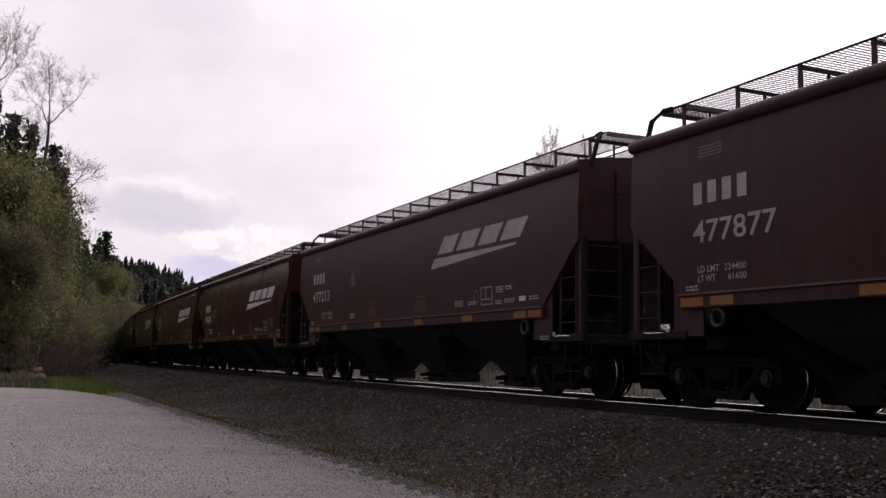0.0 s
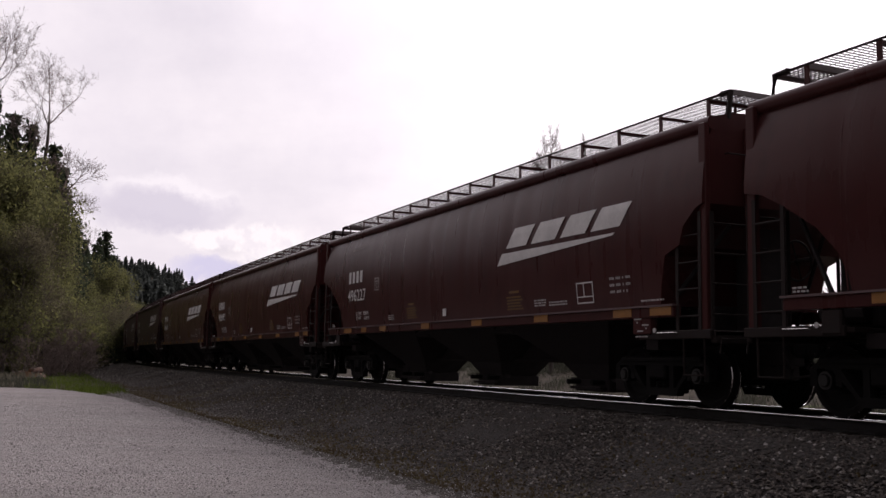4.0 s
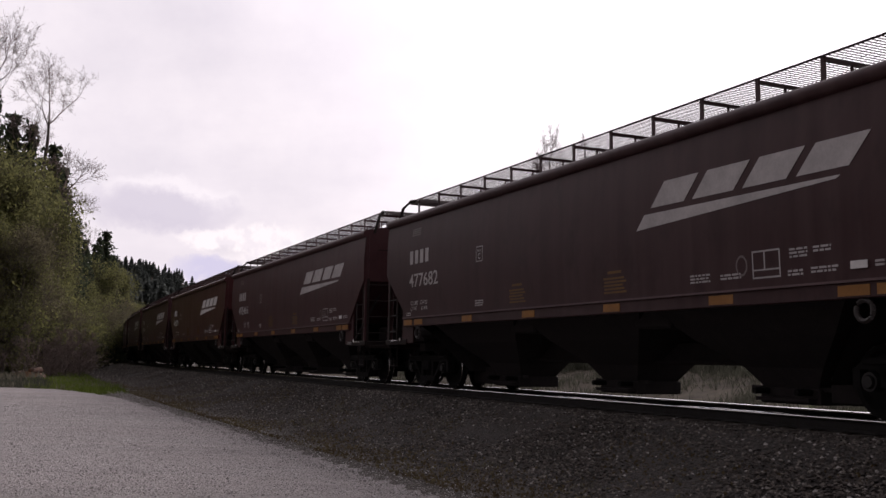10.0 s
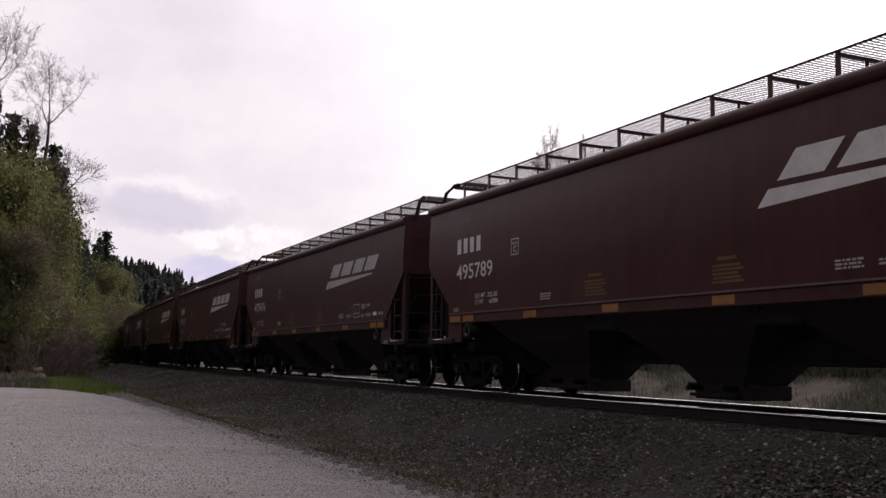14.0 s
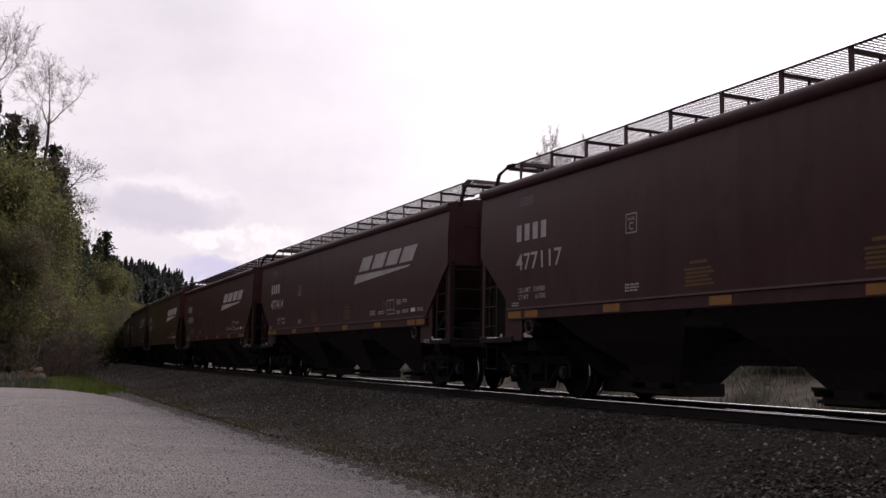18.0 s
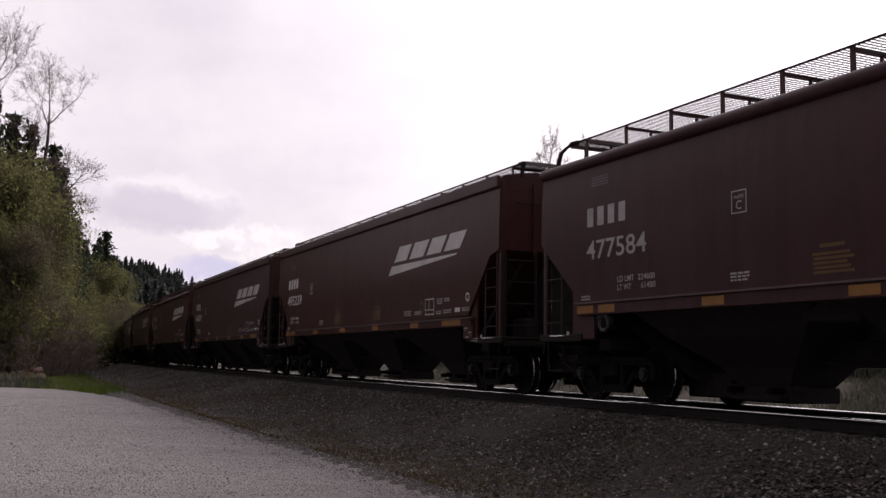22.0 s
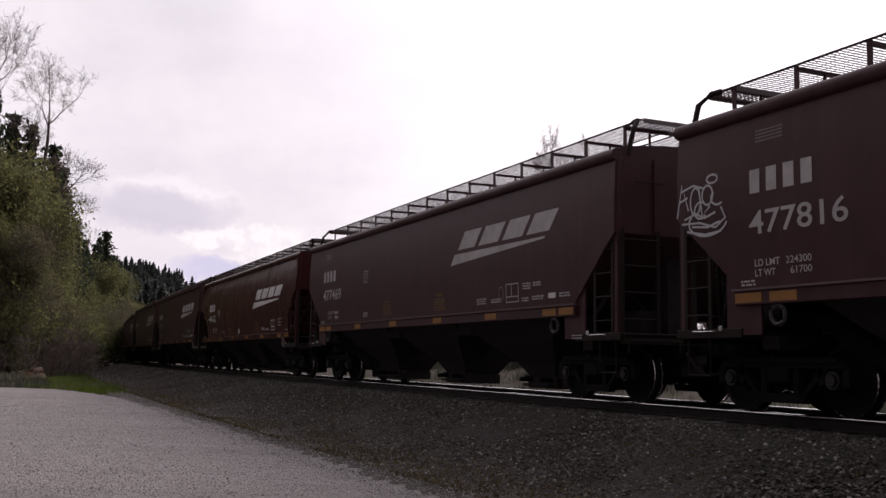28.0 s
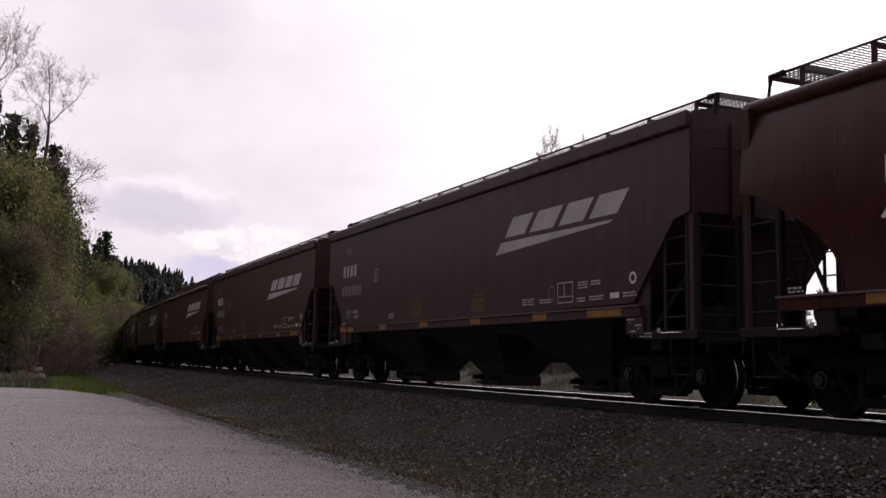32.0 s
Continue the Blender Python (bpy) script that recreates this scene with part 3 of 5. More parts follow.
def forked(seed, levels, clear, label, lean=0.0, wide=1.0, name="bare_tree"):
    """A leafless tree that forks again and again, with short side twigs and buds; the stem is clear up to a share of its height."""
    r = np.random.RandomState(seed)
    lines, ends = [], []

    def grow(p, d, length, rad, level):
        pts, dd = [p.copy()], d.copy()
        for i in range(3):
            dd = (dd + Vector(r.normal(0, 0.10, 3)) + Vector((0, 0, 0.11))).normalized()
            pts.append(pts[-1] + dd * (length / 3))
        end = max(0.006, rad * 0.72)
        lines.append((pts, rad, end, min(level, 4)))
        if level >= 2:
            for i in range(4):
                f = r.uniform(0, 2.99)
                b = pts[int(f)].lerp(pts[int(f) + 1], f % 1)
                out = Vector(r.normal(0, 1, 3))
                tip = b + (out.normalized() * 0.8 + dd * 0.7).normalized() * r.uniform(0.2, 0.6) * wide
                lines.append(([b, b.lerp(tip, 0.5) + Vector(r.normal(0, 0.03, 3)), tip], 0.0085, 0.0045, 4))
                ends.extend((tip, b.lerp(tip, 0.7), b.lerp(tip, 0.4)))
        if level >= levels:
            ends.append(pts[-1])
            return
        side = r.uniform(0, 6.283)
        for i in range(3 if level < 3 or r.uniform() < 0.4 else 2):
            a = side + i * 2.2 + r.uniform(-0.4, 0.4)
            out = dd.orthogonal().normalized()
            out = (out * math.cos(a) + dd.cross(out) * math.sin(a)).normalized()
            ang = (r.uniform(0.08, 0.25) if i == 0 else r.uniform(0.40, 0.72)) * wide
            grow(pts[-1].lerp(pts[-2], r.uniform(0, 0.8) if i else 0.0), (dd * math.cos(ang) + out * math.sin(ang)).normalized(),
                 length * (0.80 if i == 0 else r.uniform(0.60, 0.80)), end * (0.85 if i == 0 else 0.6), level + 1)

    crown = 8.5 if levels > 5 else 5.0
    stem = crown * clear / (1 - clear)
    foot = Vector((-lean * stem, 0, 0))
    lines.append(([foot + Vector((0, 0, -0.3)), foot.lerp(Vector((0, 0, stem)), 0.5), Vector((0, 0, stem))], 0.15, 0.12, 0))
    grow(Vector((0, 0, stem)), Vector((lean, 0, 1)).normalized(), crown * 0.24, 0.11, 1)
    top = max(p.z for q in lines for p in q[0])
    tree = thing(name, label, "tree", "bare trees")
    part("trunk", wood([q for q in lines if q[3] <= 1], BARK, "trunk"), None, tree)
    part("twig_mass", wood([q for q in lines if q[3] > 1], TWIG, "twigs"), None, tree)
    at = np.array([q[:] for q in ends])
    part("bud_mass", cards_mesh("bud_mass", cards(at + r.normal(0, 0.03, at.shape), 0.032, r), TWIG), None, tree)
    return tree, top


def plant_all(protos, spots, seed, slim=1.0, turns=None):
    """The first spot of each pattern takes the pattern itself, the others take copies; spots give x, y and the height of the top."""
    r = np.random.RandomState(seed)
    used = set()
    for i, (x, y, top) in enumerate(spots):
        tree, h = protos[i % len(protos)]
        base = ground_at(x, y)
        s = max(0.3, (top - base) / h)
        turn = r.uniform(0, 6.283)
        m = Matrix.Translation((x, y, base - 0.05)) @ Matrix.Rotation(turn if turns is None else turns[i % len(turns)], 4, "Z")
        if i % len(protos) in used:
            tree = copy_thing(tree, m)
        else:
            used.add(i % len(protos))
            tree.matrix_basis = m
        wide = s * r.uniform(0.9, 1.15) * slim
        tree.scale = (wide, wide, s)


leafy = [broadleaf(21, 11, 15000, SPRING, "young broadleaf tree in yellow-green spring leaf on the hillside"),
         broadleaf(22, 12, 15000, OLIVE, "broadleaf tree with thin olive-brown new leaves on the hillside"),
         broadleaf(23, 9, 13000, SPRING, "low spreading broadleaf tree in fresh green leaf", 0.09, 3, 1.25)]
plant_all(leafy, (
    (-29.8, 62.0, 13.0), (-29.6, 64.0, 12.4), (-29.0, 66.0, 11.2), (-29.4, 70.0, 10.4), (-25.6, 58.0, 8.3), (-26.4, 56.5, 7.2), (-26.0, 61.0, 7.0), (-26.8, 66.0, 5.8),
    (-30.9, 80.0, 8.0), (-34.6, 95.0, 8.2), (-36.6, 105.0, 7.9), (-31.0, 76.0, 8.6), (-31.5, 84.0, 5.6), (-39.9, 118.0, 5.2), (-30.5, 60.0, 12.6), (-27.4, 59.0, 9.4),
    (-28.6, 72.0, 6.2), (-33.6, 90.0, 6.0), (-37.8, 110.0, 5.6), (-36.6, 74.0, 16.6), (-36.8, 77.0, 15.8), (-36.0, 79.5, 14.2), (-35.0, 82.0, 12.2), (-38.6, 108.0, 10.6), (-41.0, 122.0, 11.4), (-40.4, 116.0, 9.8)), 1, 0.9)
firs = [conifer(31, 14, 2.7, NEEDLE, "dark green fir tree standing on the wooded hillside", "firs on the hillside", 0.19, 52, 12),
        conifer(32, 13, 2.2, NEEDLE, "slim dark fir tree on the wooded hillside", "firs on the hillside", 0.18, 52, 12)]
plant_all(firs, ((-34.5, 74.0, 21.1), (-34.6, 78.0, 20.1), (-34.0, 80.0, 19.7), (-33.7, 84.0, 18.9), (-34.3, 88.0, 17.7), (-34.3, 92.0, 13.4), (-36.3, 100.0, 12.5),
                 (-39.4, 115.0, 15.3), (-40.1, 120.0, 13.0), (-41.2, 118.0, 13.3), (-39.1, 112.0, 14.2), (-37.4, 106.0, 12.7)), 2)
bares = [forked(41, 6, 0.66, "tall leafless tree with fine reddish twigs on the hillside", 0.10, 1.15), forked(42, 6, 0.68, "leafless forked tree with budding twigs on the hillside", 0.12, 1.15),
         forked(43, 5, 0.66, "small leafless tree with spreading twigs at the edge of the wood", 0.30, 1.2)]
plant_all(bares, ((-31.5, 77.0, 24.6), (-36.1, 76.0, 28.2), (-31.6, 80.0, 18.0), (-37.6, 78.0, 25.6), (-34.4, 78.0, 21.2), (-32.6, 84.0, 15.6), (-34.9, 95.0, 13.6)), 3, 1.0, (0.0, 0.5, -0.3))
back_tree = [forked(47, 5, 0.62, "slender leafless tree with buds behind the train", 0.0, 1.0), forked(48, 3, 0.80, "young leafless tree with a few upright twigs behind the train", 0.0, 0.8)]
plant_all(back_tree, ((4.85, 44.0, 11.55), (6.35, 44.0, 11.0)), 4, 0.75, (0.0, 0.6))
plant_all([(copy_thing(q, Matrix.Identity(4)), h) for q, h in (leafy[1], leafy[0])], (
    (-61.5, 200.0, 11.6), (-60.4, 203.0, 11.0), (-59.2, 206.0, 10.8), (-58.2, 209.0, 10.7), (-57.1, 212.0, 10.8), (-55.9, 215.0, 11.1), (-54.7, 218.0, 11.4), (-60.0, 198.0, 9.0), (-57.8, 204.0, 8.9), (-56.0, 212.0, 9.1),
    (-60.9, 185.0, 12.0), (-60.7, 190.0, 10.7), (-60.2, 195.0, 9.6), (-64.9, 215.0, 10.7), (-64.5, 220.0, 10.2), (-63.7, 225.0, 10.6), (-62.6, 228.0, 10.2), (-61.4, 232.0, 9.8), (-60.3, 236.0, 9.6),
    (-58.2, 180.0, 7.7), (-60.0, 192.0, 7.5)), 15, 1.2)
# out-of-view trees on that hillside, added to keep sky reflections off the cars
rw = np.random.RandomState(19)
unseen_west = []
for i in range(54):
    y = -22 + 84 * (i + rw.uniform(0, 1)) / 54
    x = -50 - rw.uniform(0, 17)
    unseen_west.append((x, y, ground_at(x, y) + rw.uniform(10, 15)))
plant_all([(copy_thing(q, Matrix.Identity(4)), h) for q, h in (leafy[0], firs[0], leafy[1], firs[1])], unseen_west, 14)
ridge = [conifer(51, 15, 4.6, HAZENEEDLE, "distant dark fir on the far ridge, paled by painted haze", "firs on the far ridge", 0.58, 30, 9),
         conifer(52, 15, 3.9, HAZENEEDLE, "distant slender fir on the far ridge, paled by painted haze", "firs on the far ridge", 0.55, 30, 9)]
rr_ = np.random.RandomState(9)
spots = []
for i in range(195):
    f = (i % 65) / 64
    depth = rr_.uniform(285, 340) if i < 65 else rr_.uniform(240, 285) if i < 130 else rr_.uniform(200, 240)
    skyline = float(np.interp(f, (0, 0.2, 0.33, 0.5, 0.61, 0.73, 0.87, 1.0), (0.0885, 0.0965, 0.0845, 0.0855, 0.0805, 0.0805, 0.078, 0.0695)))
    spots.append((-(0.3345 - 0.085 * f) * depth, depth, 0.63 + (skyline - rr_.uniform(0, 0.012) - (0.0, 0.015, 0.042)[i // 65]) * depth))
for i in range(110):
    f = rr_.uniform(0, 1)
    depth = rr_.uniform(230, 300)
    skyline = float(np.interp(f, (0, 0.2, 0.33, 0.5, 0.61, 0.73, 0.87, 1.0), (0.0885, 0.0965, 0.0845, 0.0855, 0.0805, 0.0805, 0.078, 0.0695)))
    spots.append((-(0.3345 - 0.085 * f) * depth, depth, 0.63 + (skyline - rr_.uniform(0.006, 0.026)) * depth))
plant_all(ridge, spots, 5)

# brown brush at the foot of the hill and bare shrubs beyond the track
shrubs = [bare(61, 3.2, "tangled leafless brown brush at the foot of the hill", 1.1, 3, 0.009, 5, 0.05, "bare_shrub", "brush", 0),
          bare(62, 3.0, "leafless brown bush with many thin stems", 0.9, 3, 0.009, 6, 0.03, "bare_shrub", "brush", 0)]
r7 = np.random.RandomState(7)
spots = []
for i in range(44):
    s = -14 - 75 * (i / 43) ** 1.1
    d = r7.uniform(8.8, 14.5)
    x, y, _ = off_track(s, d, 0)
    if y > 57:
        spots.append((x, y, ground_at(x, y) + r7.uniform(1.8, 4.0)))
for i in range(26):
    s = 47 - 2.4 * i + r7.uniform(-0.7, 0.7)
    x, y, _ = off_track(s, -r7.uniform(22, 34), 0)
    spots.append((x, y, ground_at(x, y) + r7.uniform(3.0, 4.6)))
for i in range(34):
    s = -16 - 62 * r7.uniform(0, 1)
    x, y, _ = off_track(s, r7.uniform(9.5, 17), 0)
    if y > 58:
        spots.append((x, y, ground_at(x, y) + r7.uniform(3.5, 6.5)))
for i in range(60):
    y = r7.uniform(60, 96)
    x = -y * r7.uniform(0.358, 0.43)
    spots.append((x, y, ground_at(x, y) + r7.uniform(1.6, 3.4)))
plant_all(shrubs, spots, 6)

# leafy undergrowth, as low clumps
bush_protos = []
for i, (mat, lab) in enumerate(((OLIVE, "olive-brown leafy bush at the edge of the wood"), (SPRING, "low green bush at the edge of the wood"))):
    r = np.random.RandomState(70 + i)
    b = thing("leafy_bush", lab, "bush", "undergrowth")
    lines, tips, top = branches(r, 1.9, 1.15, 2, 0.1, 0.035, 0.1, 0.01, 0.05, 6)
    part("stems", wood(lines, BRUSH, "stems"), None, b)
    at = np.array([t[0][:] for t in tips])
    part("leaves", cards_mesh("leaves", cards(at[r.randint(0, len(at), 2600)] + r.normal(0, 0.3, (2600, 3)), 0.11, r), mat), None, b)
    bush_protos.append((b, top))
spots = []
for i in range(40):
    s = -10 - 70 * r7.uniform(0, 1)
    d = r7.uniform(11, 20)
    x, y, _ = off_track(s, d, 0)
    if y > 58:
        spots.append((x, y, ground_at(x, y) + r7.uniform(2.0, 4.5)))
for i in range(46):
    s = -18 - 78 * (i / 45)
    x, y, _ = off_track(s, r7.uniform(9.0, 11.5), 0)
    if y > 58:
        spots.append((x, y, ground_at(x, y) + r7.uniform(1.1, 2.2)))
for i in range(60):
    y = r7.uniform(84, 132)
    x = -y * r7.uniform(0.350, 0.405)
    spots.append((x, y, ground_at(x, y) + r7.uniform(1.5, 2.6)))
plant_all(bush_protos, spots, 8)


def blades(name, x, y, z, h, w, mat, label, seed):
    r = np.random.RandomState(seed)
    n = len(x)
    a = r.uniform(0, 6.283, n)
    c, s = np.cos(a) * w, np.sin(a) * w
    lx_, ly_ = r.normal(0, 0.35, n) * h, r.normal(0, 0.35, n) * h
    p = np.stack([np.stack([x - c, y - s, z], -1), np.stack([x + c, y + s, z], -1), np.stack([x + lx_ + c * 0.3, y + ly_ + s * 0.3, z + h], -1), np.stack([x + lx_ - c * 0.3, y + ly_ - s * 0.3, z + h], -1)], 1)
    return tagged(new(name, cards_mesh(name, p.reshape(-1, 3), mat)), label, "grass", kind="stuff")


def grass_band(name, n, s0, s1, d0, d1, h0, h1, w, mat, label, seed, clump=0.0, bed=False):
    r = np.random.RandomState(seed)
    s, d = r.uniform(s0, s1, n), r.uniform(d0, d1, n)
    if clump:
        cs, cd = r.uniform(s0, s1, max(8, n // 60)), r.uniform(d0, d1, max(8, n // 60))
        j = r.randint(0, len(cs), n)
        s, d = cs[j] + r.normal(0, clump, n), np.clip(cd[j] + r.normal(0, clump, n), d0, d1)
    a = heading(s)
    x = np.interp(s, SGRID, TX) + d * np.sin(a)
    y = np.interp(s, SGRID, TY) - d * np.cos(a)
    z = ground_height(x, y)
    if bed:
        z = np.maximum(z, np.interp(d, bd, bz, left=-9, right=-9))
    e = lot_edge(x, y)
    k = e < 0.0
    return blades(name, x[k], y[k], z[k] - 0.01, r.uniform(h0, h1, n)[k], w, mat, label, seed)


grass_band("grass", 26000, -48, 7, 5.6, 9.2, 0.08, 0.30, 0.02, GRASS, "bright green spring grass between the lot and the wood", 81, 0.55)
grass_band("grass", 5000, -40, 4, 5.4, 11.5, 0.08, 0.34, 0.02, STRAW, "dry brown grass mixed into the green", 86, 0.5)
grass_band("weeds", 4500, -30, 4, 8.4, 12.0, 0.10, 0.42, 0.03, WEED, "grey-green weeds at the foot of the hill", 87, 0.5)
grass_band("grass", 7000, -75, -8, 8.5, 13, 0.2, 0.6, 0.03, STRAW, "dry pale grass at the foot of the hill", 82, 0.5)
grass_band("grass", 3600, 6, 46, 2.8, 5.9, 0.02, 0.10, 0.005, STRAW, "scraps of dry grass on the dirty verge", 83, 0.10, True)
grass_band("weeds", 48000, -8, 76, -19, -6.0, 0.10, 0.36, 0.016, WEED, "grey-green weeds beyond the track", 85, 0.4)
grass_band("weeds", 60000, -12, 80, -21, -13.0, 0.35, 0.95, 0.022, WEED, "tall grey-green thicket beyond the track", 89, 0.5)

# fallen leaves and dry scraps on the shoulder and along the edge of the lot
LITTER = leaf_material("dead_leaves_and_scraps", (0.070, 0.046, 0.028), (0.12, 0.092, 0.050), (0.20, 0.175, 0.10))
rl = np.random.RandomState(88)
n_l = 24000
s_ = rl.uniform(-8, 47, n_l)
d_ = 5.6 - 3.4 * rl.uniform(0, 1, n_l) ** 1.7
clumpy = np.array([noise.noise(Vector((a * 0.45, b * 0.9, 7.7))) for a, b in zip(s_, d_)])
ok = clumpy + 0.25 * smooth(3.5, 5.4, d_) + 0.2 * smooth(15, 35, s_) + 0.4 * np.exp(-((s_ - 13) / 7) ** 2) > rl.uniform(0.0, 0.45, n_l)
s_, d_ = s_[ok], d_[ok]
a_ = heading(s_)
x_, y_ = np.interp(s_, SGRID, TX) + d_ * np.sin(a_), np.interp(s_, SGRID, TY) - d_ * np.cos(a_)
z_ = np.maximum(np.interp(d_, bd, bz), -0.845) + rl.uniform(0.015, 0.035, len(s_))
tagged(new("leaf_litter", cards_mesh("leaf_litter", cards(np.stack([x_, y_, z_], -1), 0.026, rl, 0.0), LITTER)), "brown dead leaves and dry scraps strewn on the ballast shoulder", "leaf litter", kind="stuff")

# felled logs on the grass
LOGBARK = plain("red_brown_log_bark", (0.13, 0.075, 0.055), 0.9, 0.0, 0.4, 5.0, 0.01)
LOGEND = plain("cut_log_end", (0.30, 0.155, 0.085), 0.85, 0.0, 0.3, 6.0, 0.004)
for i, (x, y, l, rad, turn, lift) in enumerate(((-24.3, 57.6, 0.7, 0.30, -75, 0), (-23.75, 57.2, 0.9, 0.32, -60, 0), (-22.9, 57.0, 0.9, 0.26, -80, 0), (-23.5, 57.9, 0.7, 0.24, 60, 0.34))):
    z = ground_at(x, y) + rad * 0.85 + lift
    ax = Vector((math.cos(radians(turn)), math.sin(radians(turn)), 0.03 * i)) * l / 2
    k = Kit().tube([-ax, -ax * 0.4, ax * 0.3, ax], rad, 12, 0, rad * 0.9)
    k.m[-1] = k.m[-2] = 1
    tagged(new("log", k.mesh("log", [LOGBARK, LOGEND])), "short cut log lying on the grass", "log", "cut logs").matrix_basis = Matrix.Translation((x, y, z))


# ---------------------------------------------------------------- the hopper cars
# x runs along the car towards its travel, the camera's side is -y, z = 0 is the rail's top.
SPEC = {
    "angled": dict(half=8.28, bottom=((-8.28, 2.68), (-8.0, 2.44), (-7.05, 1.60), (0, 1.60), (7.05, 1.60), (8.0, 2.44), (8.28, 2.68)), wide=((1.4, 1.555), (2.5, 1.60), (3.3, 1.595), (3.9, 1.56)), top=3.80, eave=4.06,
                   sill=(1.40, 1.60), sill_half=7.12, walk=4.60, posts=14, logo=(2.15, 2.63), mark=(-6.82, 2.84), number=(-6.82, 2.30, 1.62), load=(-5.98, 1.76), seams=0, bent=True),
    "round": dict(half=8.60, bottom=((-8.60, 2.86), (-8.3, 2.80), (-7.9, 2.60), (-7.4, 2.28), (-7.1, 1.96), (-6.98, 1.72), (-6.94, 1.47), (0, 1.46), (7.55, 1.48), (7.62, 1.80), (7.74, 2.20), (8.08, 2.32), (8.18, 2.58), (8.45, 2.80), (8.60, 2.86)),
                  wide=((1.3, 1.50), (1.9, 1.57), (2.5, 1.605), (3.0, 1.60), (3.4, 1.56), (3.7, 1.495), (3.95, 1.41)), top=3.92, eave=4.13,
                  sill=(1.30, 1.47), sill_half=7.95, walk=4.56, posts=15, logo=(2.50, 2.45), mark=(-6.30, 2.66), number=(-6.36, 2.17, 1.42), load=(-5.75, 1.66), seams=8, bent=False),
    "tall": dict(half=8.22, bottom=((-8.22, 2.78), (-7.85, 2.70), (-6.85, 1.55), (0, 1.50), (6.85, 1.55), (7.85, 2.70), (8.22, 2.78)), wide=((1.4, 1.575), (2.5, 1.595), (3.9, 1.575)), top=3.97, eave=4.26,
                 sill=(1.33, 1.50), sill_half=7.05, walk=4.585, posts=14, logo=(2.32, 2.67), mark=(-6.93, 2.86), number=(-6.96, 2.32, 1.62), load=(-6.6, 1.72), seams=0, bent=False),
}


def bottom_at(spec, x):
    return float(np.interp(x, [a for a, b in spec["bottom"]], [b for a, b in spec["bottom"]]))


def wide_at(spec, z):
    return float(np.interp(z, [a for a, b in spec["wide"]], [b for a, b in spec["wide"]]))


def dent(kind, x, z):
    """How far the thin sheet of the round cars is drawn in along its welds and buckled between them."""
    if kind != "round":
        return 0.0
    d = 0.0
    for i in range(8):
        u = x + 7.0 - 2.0 * i
        if abs(u) < 0.9:
            d += (0.006 + 0.004 * math.sin(5.1 * i)) * math.exp(-(u / 0.16) ** 2) + 0.005 * math.exp(-((u - 0.62 + 0.2 * math.sin(3.7 * i)) / 0.2) ** 2)
    return d * float(smooth(1.6, 2.6, z)) + 0.004 * (1 + noise.noise(Vector((x * 0.9, z * 1.3, 2.2)))) * float(smooth(1.5, 2.0, z))


def patch(kit, spec, corners, lift=0.006, mat=0, rows=3):
    """A thin painted patch on the camera's side: corners as (x, z), lower left round to upper left; it follows the bulge of the sheet."""
    (ax, az), (bx, bz_), (cx, cz), (dx_, dz_) = corners
    grid = []
    for i in range(rows + 1):
        f = i / rows
        row = []
        for g in (0.0, 1.0):
            x = (ax + (dx_ - ax) * f) * (1 - g) + (bx + (cx - bx) * f) * g
            z = (az + (dz_ - az) * f) * (1 - g) + (bz_ + (cz - bz_) * f) * g
            row.append((x, -wide_at(spec, z) - lift, z))
        grid.append(row)
    kit.grid(grid, mat)


def bar(kit, spec, x0, x1, z0, z1, lift=0.006, rows=2):
    patch(kit, spec, ((x0, z0), (x1, z0), (x1, z1), (x0, z1)), lift, 0, rows)


def emblem(spec):
    """The big slanted emblem: four plain leaning blocks over a tapered stroke."""
    out = [Kit()]
    x, z = spec["logo"]
    patch(out[0], spec, ((x, z), (x + 3.93, z + 0.185), (x + 4.0, z + 0.225), (x + 0.2, z + 0.225)))
    z0, h, lean = z + 0.31, 0.36, 0.33
    for a, w in ((0.36, 0.90), (1.32, 0.98), (2.34, 0.92), (3.30, 0.96)):
        def q(u, f, a=a, w=w):
            return (x + a + u * w + lean * f, z0 + h * f)
        out.append(Kit())
        patch(out[-1], spec, (q(0.0, 0.0), q(0.86, 0.0), q(0.86, 1.0), q(0.0, 1.0)))
    return out


def small_mark(spec):
    """The owner's mark beside the number, as four plain blocks."""
    k = Kit()
    x, z = spec["mark"]
    for i in range(4):
        a = x + i * 0.295
        bar(k, spec, a + 0.02, a + 0.20, z, z + 0.31)
    return k


def frame_box(spec, x, z, w, h, t=0.022):
    k = Kit()
    bar(k, spec, x, x + w, z, z + t)
    bar(k, spec, x, x + w, z + h - t, z + h)
    bar(k, spec, x, x + t, z + t, z + h - t)
    bar(k, spec, x + w - t, x + w, z + t, z + h - t)
    return k


_words = {}


def words_mesh(texts):
    """Flat letter meshes of the built-in font, one unit high, by text."""
    obs = []
    for t in texts:
        cu = bpy.data.curves.new("lettering", "FONT")
        cu.body, cu.resolution_u, cu.offset = t, 3, 0.009
        obs.append((t, new("lettering", cu)))
    dg = bpy.context.evaluated_depsgraph_get()
    for t, ob in obs:
        me = bpy.data.meshes.new_from_object(ob.evaluated_get(dg))
        _words[t] = (np.array([v.co[:] for v in me.vertices]), [tuple(p.vertices) for p in me.polygons])
        cu = ob.data
        bpy.data.objects.remove(ob)
        bpy.data.curves.remove(cu)
        bpy.data.meshes.remove(me)


